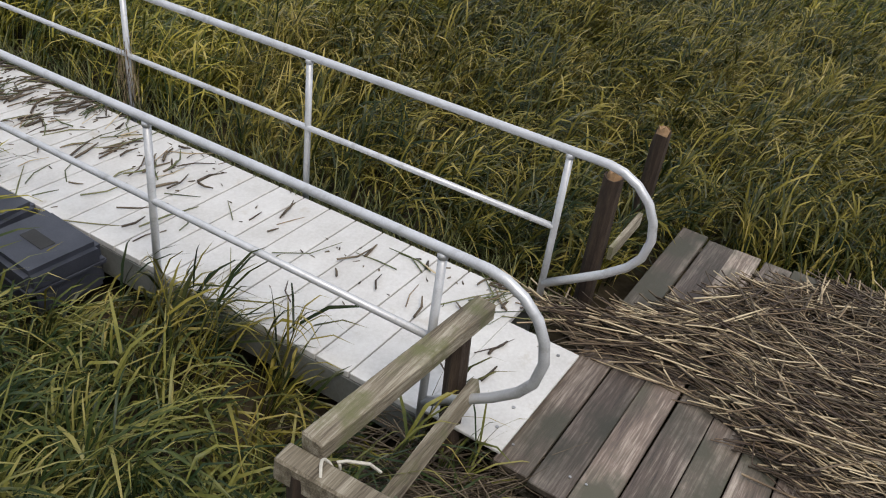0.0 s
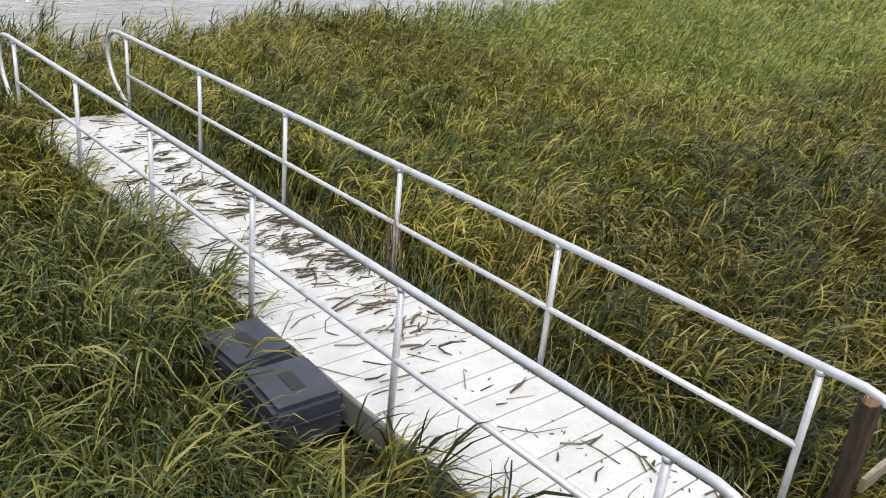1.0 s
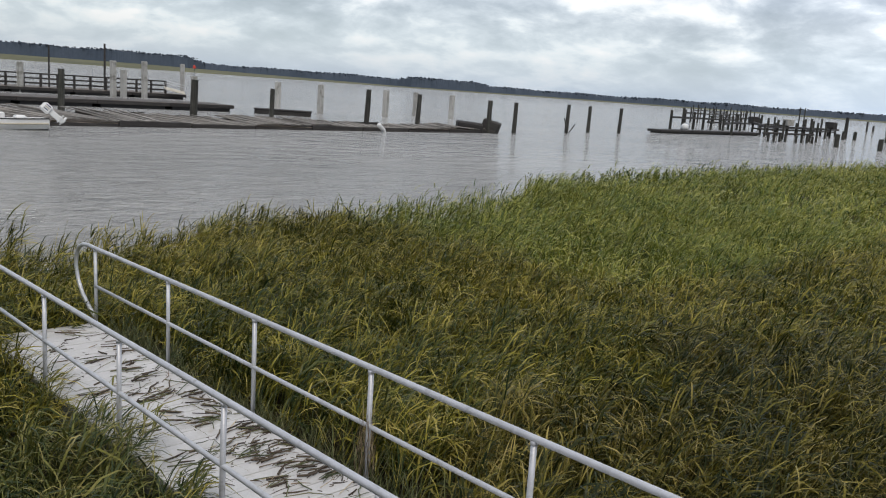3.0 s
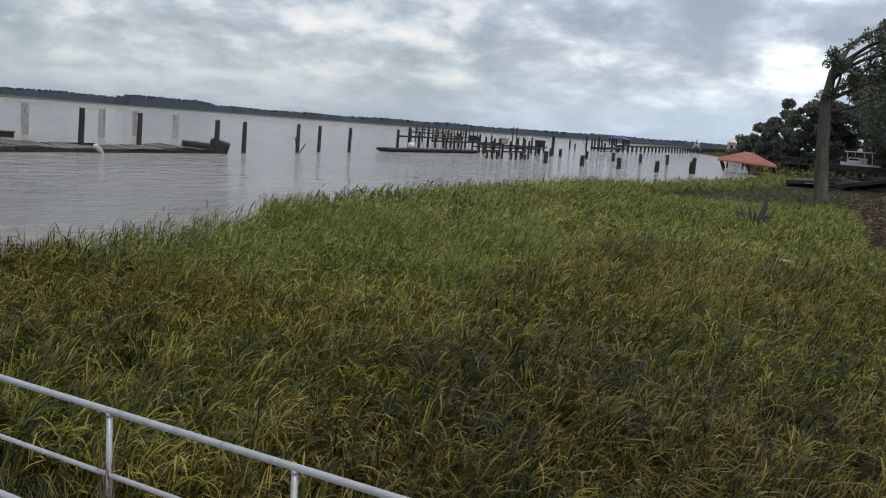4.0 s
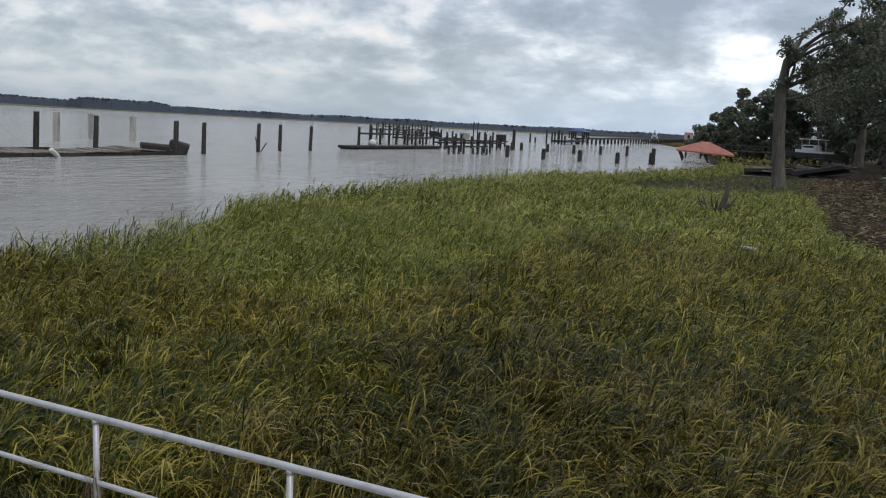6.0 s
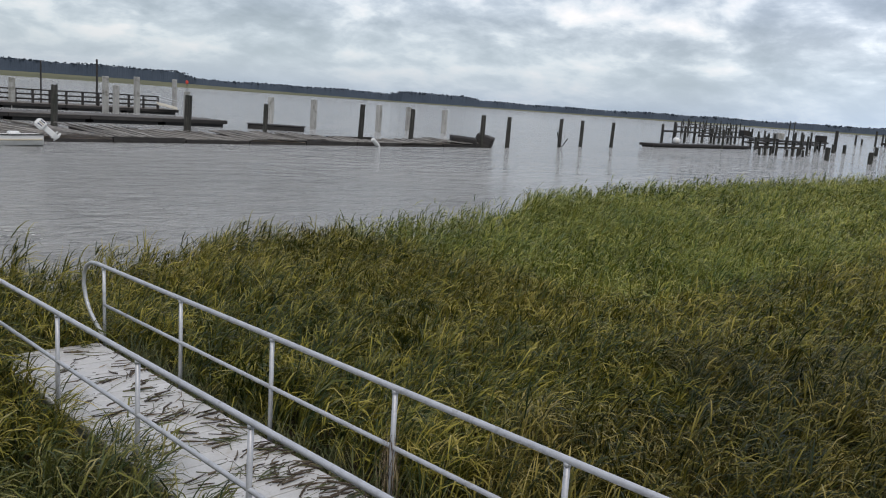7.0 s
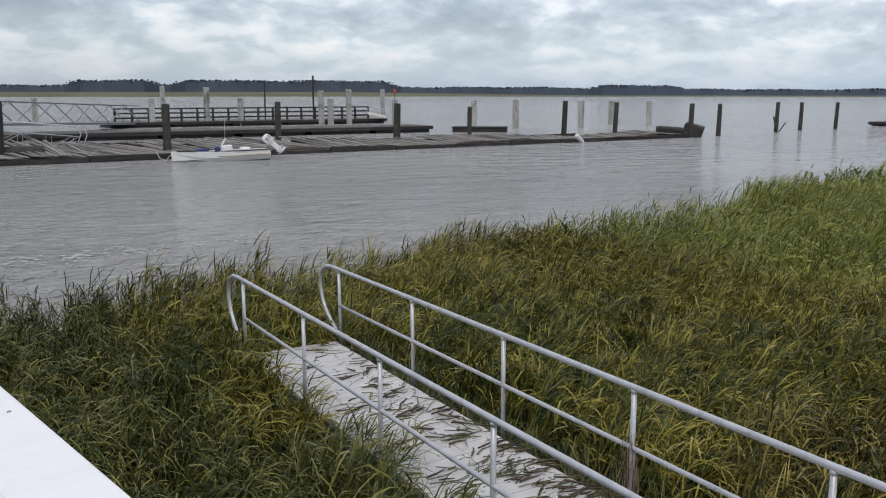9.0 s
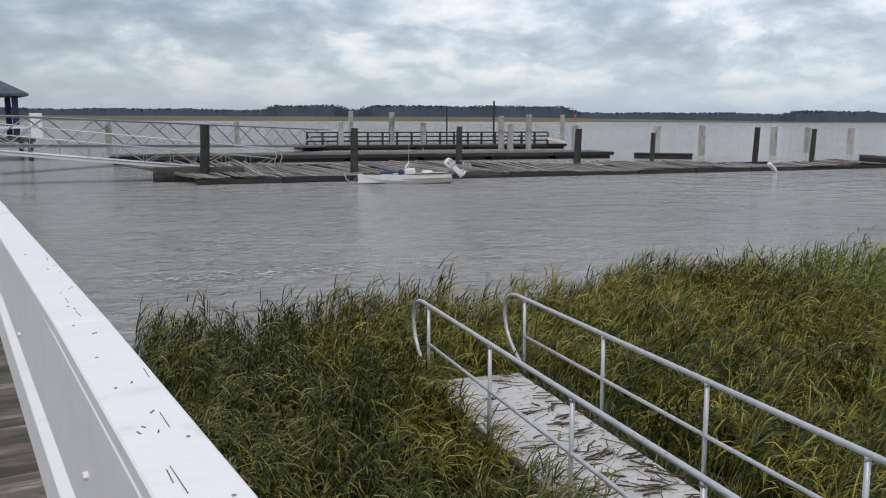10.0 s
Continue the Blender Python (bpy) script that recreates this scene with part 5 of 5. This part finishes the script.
# ---- trees on the bank ----
def leaf_cloud(centres, radii, count, size, name, mat, drop=0.0):
    """Small leaf quads scattered through clumps."""
    which = rng.integers(0, len(centres), count)
    c, r = np.array(centres)[which], np.array(radii)[which][:, None]
    d = rng.normal(0, 1, (count, 3))
    d /= np.linalg.norm(d, axis=1, keepdims=True)
    p = c + d * r * rng.random((count, 1)) ** 0.45 * np.array([1, 1, 0.75])
    if drop:
        p[:, 2] -= drop * rng.random(count) ** 2
    a = rng.normal(0, 1, (count, 3))
    a /= np.linalg.norm(a, axis=1, keepdims=True)
    b = np.cross(a, rng.normal(0, 1, (count, 3)))
    b /= np.linalg.norm(b, axis=1, keepdims=True)
    s = size * rng.uniform(0.6, 1.4, (count, 1))
    v = np.stack((p - a * s, p + b * s * 0.5, p + a * s, p - b * s * 0.5), 1).reshape(-1, 3)
    return big_mesh(name, v, np.arange(count * 4), np.full(count, 4), mat)


def make_tree(x, y, height, spread, leaves, size, low=0.25, trunk_r=0.5, lean=(0, 0), label="dark evergreen oak with a dense ragged crown on the bank", crown_bias=(0, 0), moss=0, seed=1, clumps=34, ground=None):
    rnd = random.Random(seed)
    z0 = float(ground_height(np.array([x]), np.array([y]))[0]) - 0.1
    g = thing("oak_tree", label, "tree", pose(x, y, z0), "bank trees")
    bm = bmesh.new()
    fork = height * 0.36
    top = Vector((lean[0], lean[1], fork))
    tube(bm, [(0, 0, 0), (lean[0] * 0.1, lean[1] * 0.1, fork * 0.12), top * 0.55, top], [trunk_r * 1.5, trunk_r, trunk_r * 0.85, trunk_r * 0.72], 9)
    centres, radii = [], []
    for k in range(clumps):
        a = rnd.uniform(0, 2 * math.pi)
        t = rnd.random()
        zz = height * (low + (1 - low) * t)
        rr = spread * math.sqrt(max(0.05, 1 - ((t - 0.42) / 0.62) ** 2)) * rnd.uniform(0.35, 1.15)
        c = Vector((math.cos(a) * rr + crown_bias[0] + lean[0], math.sin(a) * rr + crown_bias[1] + lean[1], zz))
        centres.append(c[:])
        radii.append(spread * rnd.uniform(0.10, 0.30))
        if k % 3 == 0:
            mid = top.lerp(c, 0.5) + Vector((rnd.uniform(-0.6, 0.6), rnd.uniform(-0.6, 0.6), rnd.uniform(-0.3, 0.9)))
            tube(bm, [top * rnd.uniform(0.7, 1.0), mid, c], [trunk_r * 0.28, trunk_r * 0.16, 0.03], 6)
    part("trunk", bm, M_BARK, g, "grey-brown bark trunk with spreading limbs", smooth=True)
    ob = new("crown", leaf_cloud(centres, radii, leaves, size, "crown", M_LEAF))
    ob.parent = g
    if moss:
        ob = new("moss", leaf_cloud([c for c in centres if c[2] < height * 0.75], [r * 0.8 for c, r in zip(centres, radii) if c[2] < height * 0.75], moss, size * 0.8, "moss", M_MOSS, 2.2))
        ob.parent = g
        tagged(ob, "grey hanging moss")
    return g


def make_bare_oak():
    x, y = 67.3, 6.1
    z0 = float(ground_height(np.array([x]), np.array([y]))[0]) - 0.1
    g = thing("leaning_oak", "tall thin-crowned oak with a bare grey trunk at the marsh edge", "tree", pose(x, y, z0))
    bm = bmesh.new()
    tube(bm, [(0, 0, 0), (0, 0.1, 0.5), (0, 0.42, 4.0), (0, 0.6, 7.3), (0, 0.42, 9.4), (0, -0.3, 10.8)], [0.74, 0.50, 0.42, 0.38, 0.27, 0.15], 10)
    part("trunk", bm, M_BARK, g, smooth=True)
    rnd = random.Random(8)
    ends = []
    bm = bmesh.new()
    for k in range(11):
        p = Vector((0, 0.4 + rnd.uniform(-0.2, 0.1), rnd.uniform(6.6, 10.2)))
        q = p + Vector((rnd.uniform(-2, 2), rnd.uniform(-4.6, 1.0), rnd.uniform(-0.5, 3.4)))
        r = q + Vector((rnd.uniform(-1, 1), rnd.uniform(-2.2, 0.8), rnd.uniform(-0.6, 1.6)))
        tube(bm, [p, p.lerp(q, 0.5) + Vector((0, 0, rnd.uniform(-0.4, 0.6))), q, r], [0.17, 0.12, 0.07, 0.02], 6)
        ends += [q[:], r[:], q.lerp(r, 0.5)[:]]
        for j in range(3):
            e = r + Vector((rnd.uniform(-0.8, 0.8), rnd.uniform(-0.9, 0.9), rnd.uniform(-0.5, 0.9)))
            tube(bm, [q.lerp(r, rnd.random()), e], [0.035, 0.012], 4)
            ends.append(e[:])
    part("branch_work", bm, M_BARK, g)
    ob = new("crown", leaf_cloud(ends, [0.55] * len(ends), 5200, 0.12, "crown", M_LEAF))
    ob.parent = g


make_bare_oak()
oak_rows = ((90, -5.8, 20, 8.5, 26000, 1, 0.32), (94, -16, 23, 10, 24000, 2, 0.12), (120, -5, 21, 9, 15000, 3, 0.25), (74, -18, 19, 7.5, 18000, 4, 0.1), (112, -14, 24, 10, 15000, 5, 0.1),
            (97, -27, 24, 10, 14000, 6, 0.1), (137, 0, 18, 7.5, 10000, 7, 0.4), (78, -30, 22, 9, 11000, 12, 0.1), (62, -26, 18, 7, 11000, 13, 0.1))
for x, y, h, s, n, seed, low in oak_rows:
    make_tree(x, y + 0.0125 * x, h, s, n, 0.2, low=low, trunk_r=0.7, seed=seed, clumps=84, moss=n // 6)
for x, y, h, s, n, seed in ((240, 36, 7.5, 4.5, 7000, 24), (225, 29.5, 10.5, 6, 12000, 23), (212, 23.5, 15, 7, 15000, 21), (200, 17, 14.5, 7, 14000, 22), (290, 43, 8, 7, 8000, 25),
                            (196, 8, 19, 10, 15000, 26), (150, -4, 20, 10, 15000, 28), (222, 16, 16, 9, 12000, 29), (182, -4, 21, 11, 14000, 30), (170, -18, 22, 11, 12000, 31)):
    make_tree(x, y + 0.0125 * x, h, s, n, 0.42, low=0.04, trunk_r=0.6, seed=seed, clumps=40, label="distant evergreen oak on the far bank")


def make_undergrowth():
    c, r = [], []
    for k in range(240):
        x = random.uniform(70, 138)
        y = random.uniform(-30, 2) if x < 95 else random.uniform(-30, 6)
        if y > -2.5 or (y > -8 and x < 82):
            continue
        c.append((x, y, float(ground_height(np.array([x]), np.array([y]))[0]) + random.uniform(0.3, 2.6 if x < 100 else 6.0)))
        r.append(random.uniform(0.9, 2.2))
    ob = new("undergrowth", leaf_cloud(c, r, 46000, 0.2, "undergrowth", M_LEAF))
    tagged(ob, "dark tangled undergrowth below the oaks", "bushes", kind="stuff")


make_undergrowth()


def make_palm(x, y, height, r=0.3, trunk=True):
    z0 = float(ground_height(np.array([x]), np.array([y]))[0]) - 0.1
    g = thing("palmetto", "cabbage palm with a reddish-brown trunk and drooping fan leaves", "palm", pose(x, y, z0))
    if trunk:
        part("trunk", tube(bmesh.new(), [(0, 0, 0), (0.1, 0.05, height * 0.4), (0.25, -0.25, height)], [r * 1.25, r, r * 0.95], 10), M_PALMBARK, g, smooth=True)
    rnd = random.Random(int(x * 7))
    for k in range(22):
        bm = bmesh.new()
        a, e = rnd.uniform(0, 6.28), rnd.uniform(-0.9, 1.1)
        o = Vector((0.25, -0.25, height))
        d = Vector((math.cos(a) * math.cos(e), math.sin(a) * math.cos(e), math.sin(e)))
        hub = o + d * rnd.uniform(0.9, 1.5)
        tube(bm, [o, hub], [0.03, 0.02], 4)
        s = d.cross(Vector((0, 0, 1))).normalized()
        for j in range(13):
            b = radians(-78 + 13 * j)
            tip = hub + (d * math.cos(b) + s * math.sin(b)) * rnd.uniform(0.8, 1.1) + Vector((0, 0, -0.35))
            w = (s * math.cos(b) - d * math.sin(b)) * 0.045
            mid = hub.lerp(tip, 0.55) + Vector((0, 0, 0.12))
            v = [bm.verts.new(p) for p in (hub, mid - w, tip, mid + w)]
            bm.faces.new(v)
        part("frond", bm, M_PALM, g)


make_palm(66.1, -6.0, 11.6, 0.33)
make_palm(49.7, -4.6, 1.5, 0.22)


# ---- wrack, timber and boats on the bank ----
def make_snag():
    x, y = 40.9, 6.5
    g = thing("dead_stump", "grey uprooted stump with bare roots in the marsh", "stump", pose(x, y, float(ground_height(np.array([x]), np.array([y]))[0])) @ Matrix.Scale(0.9, 4))
    bm = bmesh.new()
    tube(bm, [(0, 0, -0.1), (0.1, -0.2, 0.6), (0, -0.45, 1.4), (0, -0.5, 2.2)], [0.3, 0.2, 0.13, 0.04], 7)
    part("trunk", bm, M_BARK, g)
    rnd = random.Random(3)
    for k in range(16):
        a = rnd.uniform(0, 6.28)
        bm = bmesh.new()
        tube(bm, [(0, 0, 0.2), (math.cos(a) * 0.5, math.sin(a) * 0.6, rnd.uniform(0.5, 1.0)), (math.cos(a) * 0.7, math.sin(a) * 1.0, rnd.uniform(0.6, 1.5))], [0.1, 0.06, 0.02], 5)
        part("root", bm, M_BARK, g)
    bm = bmesh.new()
    beam(bm, (-0.5, 0.6, 0.45), (-1.2, 2.7, 0.15), 0.08, 0.1)
    part("loose_timber", bm, M_OLD_WOOD, g)


make_snag()


def heap(name, label, cx, cy, n, sx, sy, length, mats, seed):
    rnd = random.Random(seed)
    for k in range(n):
        x, y = cx + rnd.uniform(-sx, sx), cy + rnd.uniform(-sy, sy)
        z = float(ground_height(np.array([x]), np.array([y]))[0])
        l = length * rnd.uniform(0.35, 1.1)
        bm = box(bmesh.new(), -l / 2, l / 2, -0.14, 0.14, -0.055, 0.055, 0.01)
        thing(name, label, "timber", pose(x, y, z + 0.12 + 0.27 * (k % 8) * max(0.2, 1.2 - ((x - cx) / sx) ** 2 - 0.5 * ((y - cy) / sy) ** 2), rnd.uniform(-8, 8), rnd.uniform(-6, 6), 90 + rnd.uniform(-45, 45)), "storm timber", bm=bm, mat=mats[k % len(mats)])


heap("broken_plank", "broken grey dock planks heaped on the bank", 95, 6.9, 48, 4.0, 4.4, 4.2, (M_DOCK, M_GREY_WOOD, M_DOCK, M_DOCK_DK), 4)
heap("broken_plank", "broken grey dock planks thrown up under the oaks", 74.4, -3.4, 32, 2.6, 2.0, 3.0, (M_DOCK, M_GREY_WOOD, M_OLD_WOOD), 5)
for k, (x, y, r) in enumerate(((92, 4.6, 80), (93, 9.4, 96), (99, 7.2, 70), (75.5, -4.0, 100))):
    z = float(ground_height(np.array([x]), np.array([y]))[0])
    g = thing("dock_wreck", "wrecked section of timber dock lying on the bank", "dock", pose(x, y, z + 0.75, 9, 12 - 9 * k, r), "dock wrecks")
    for j in range(8):
        part("plank", box(bmesh.new(), -2.2, 2.2, -1.3 + 0.32 * j, -1.02 + 0.32 * j, 0.14, 0.19, 0.01), M_DOCK, g)
    for yy in (-1.2, 1.2):
        part("stringer", box(bmesh.new(), -2.4, 2.4, yy - 0.06, yy + 0.06, -0.2, 0.137, 0.01), M_DOCK_DK, g)


def wrack_place():
    while True:
        x, y = random.uniform(28, 90), random.uniform(-18, 8)
        if bool(wrack_zone(np.array([x]), np.array([y]))[0]) and random.random() < 1.15 - (x - 28) / 80:
            break
    return (x, y, float(ground_height(np.array([x]), np.array([y]))[0]) + random.uniform(0.03, 0.25)), random.uniform(0, 3.14), random.uniform(-0.4, 0.4)


stems("storm_wrack", "brown storm wrack and leaf litter over the bank", 9000, wrack_place, 0.4, 0.02, M_REED_DK, "debris", 0.6)
stems("wrack_straw", "grey-brown straw and twigs over the bank", 13000, wrack_place, 0.34, 0.017, M_REED, "debris", 0.6)


def make_cabin_boat():
    g = thing("cabin_boat", "white cabin motor boat raised on a dark boat lift", "boat", pose(150, 8.8, 1.5, 0, 0, 48) @ Matrix.Scale(0.82, 4))
    part("hull", hull(bmesh.new(), 8.6, 2.8, 1.05), M_GEL, g, m=pose(-4.2, 0, 0.1))
    part("cabin", box(bmesh.new(), -1.6, 1.8, -1.0, 1.0, 1.0, 2.3, 0.25), M_GEL, g)
    part("window", box(bmesh.new(), -1.3, 1.4, -1.02, 1.02, 1.75, 2.15, 0.05), M_BLACK, g)
    for x in (-2.6, 1.6):
        for y in (-0.95, 0.95):
            part("stanchion", tube(bmesh.new(), [(x, y, 1.0), (x + 0.3, y, 3.3)], 0.07, 6), M_GEL, g)
    part("hardtop", box(bmesh.new(), -3.0, 2.4, -1.2, 1.2, 3.3, 3.5, 0.06), M_GEL, g)
    part("radar", tube(bmesh.new(), [(-0.2, 0, 3.5), (-0.2, 0, 3.8), (-0.2, 0, 4.1)], [0.45, 0.5, 0.2], 10), M_GEL, g)
    for y in (-0.6, 0.6):
        part("aerial", tube(bmesh.new(), [(0.4, y, 3.5), (0.3, y, 7.6)], 0.05, 5), M_OLD_WOOD, g)
    lift = thing("boat_lift", "dark timber boat lift and walkway on the bank", "boat lift", pose(150, 8.8, 0, 0, 0, 48))
    part("cradle", box(bmesh.new(), -5.0, 5.0, -2.0, 2.0, 1.2, 2.15, 0.05), M_DOCK_DK, lift)
    for x in (-5, -1.6, 1.6, 5):
        for y in (-2.4, 2.4):
            part("pile", ragged_post(bmesh.new(), (x, y, -1), (x, y, 1.5), 0.22, 8), M_PILE, lift)
    walk_way = thing("bank_walkway", "dark timber walkway behind the boat lift", "walkway", pose(185, 21.3, 0.2, 0, 0, 104))
    part("deck", box(bmesh.new(), -14, 14, -1, 1, 1.0, 1.3, 0.05), M_DOCK_DK, walk_way)
    part("rail", box(bmesh.new(), -14, 14, -1.05, -0.95, 2.2, 2.4, 0.02), M_DOCK_DK, walk_way)
    for k in range(10):
        part("pile", tube(bmesh.new(), [(-13.5 + 3 * k, -1, -1.5), (-13.5 + 3 * k, -1, 2.4)], 0.2, 6), M_PILE, walk_way)


make_cabin_boat()

g = thing("channel_marker", "small red marker on a concrete pile head", "marker", pose(48.0, 93.2, 2.6) @ Matrix.Scale(1.0, 4))
part("stem", tube(bmesh.new(), [(0, 0, 0), (0, 0, 0.9)], 0.03, 6), M_PILE, g)
part("lantern", tube(bmesh.new(), [(0, 0, 0.85), (0, 0, 0.95), (0, 0, 1.15), (0, 0, 1.25)], [0.08, 0.17, 0.17, 0.06], 8), M_RED, g, "red lantern")


# ---- small drift ----
bm = bmesh.new()
beam(bm, (80.3, 0.0, 0.75), (81.5, -1.6, 0.3), 0.35, 0.06)
thing("pale_board", "pale broken board lying on the wrack", "board", bm=bm, mat=M_OLD_WOOD)
g = thing("driftwood", "grey driftwood slab lying in the marsh grass", "driftwood", pose(28.7, 3.6, 0.02, 4, 3, 25))
part("slab", box(bmesh.new(), -0.45, 0.45, -0.16, 0.16, -0.05, 0.05, 0.02, 0.03), M_CONC, g)


def foam_place():
    x = random.uniform(-0.5, 8.0)
    return (x, 22.2 + 0.12 * x + random.gauss(0, 0.55), WATER + 0.03), random.uniform(-0.4, 0.4), 0.0


stems("foam_flecks", "white foam flecks drifting off the marsh edge", 150, foam_place, 0.16, 0.016, M_GEL, "foam", 0.8)
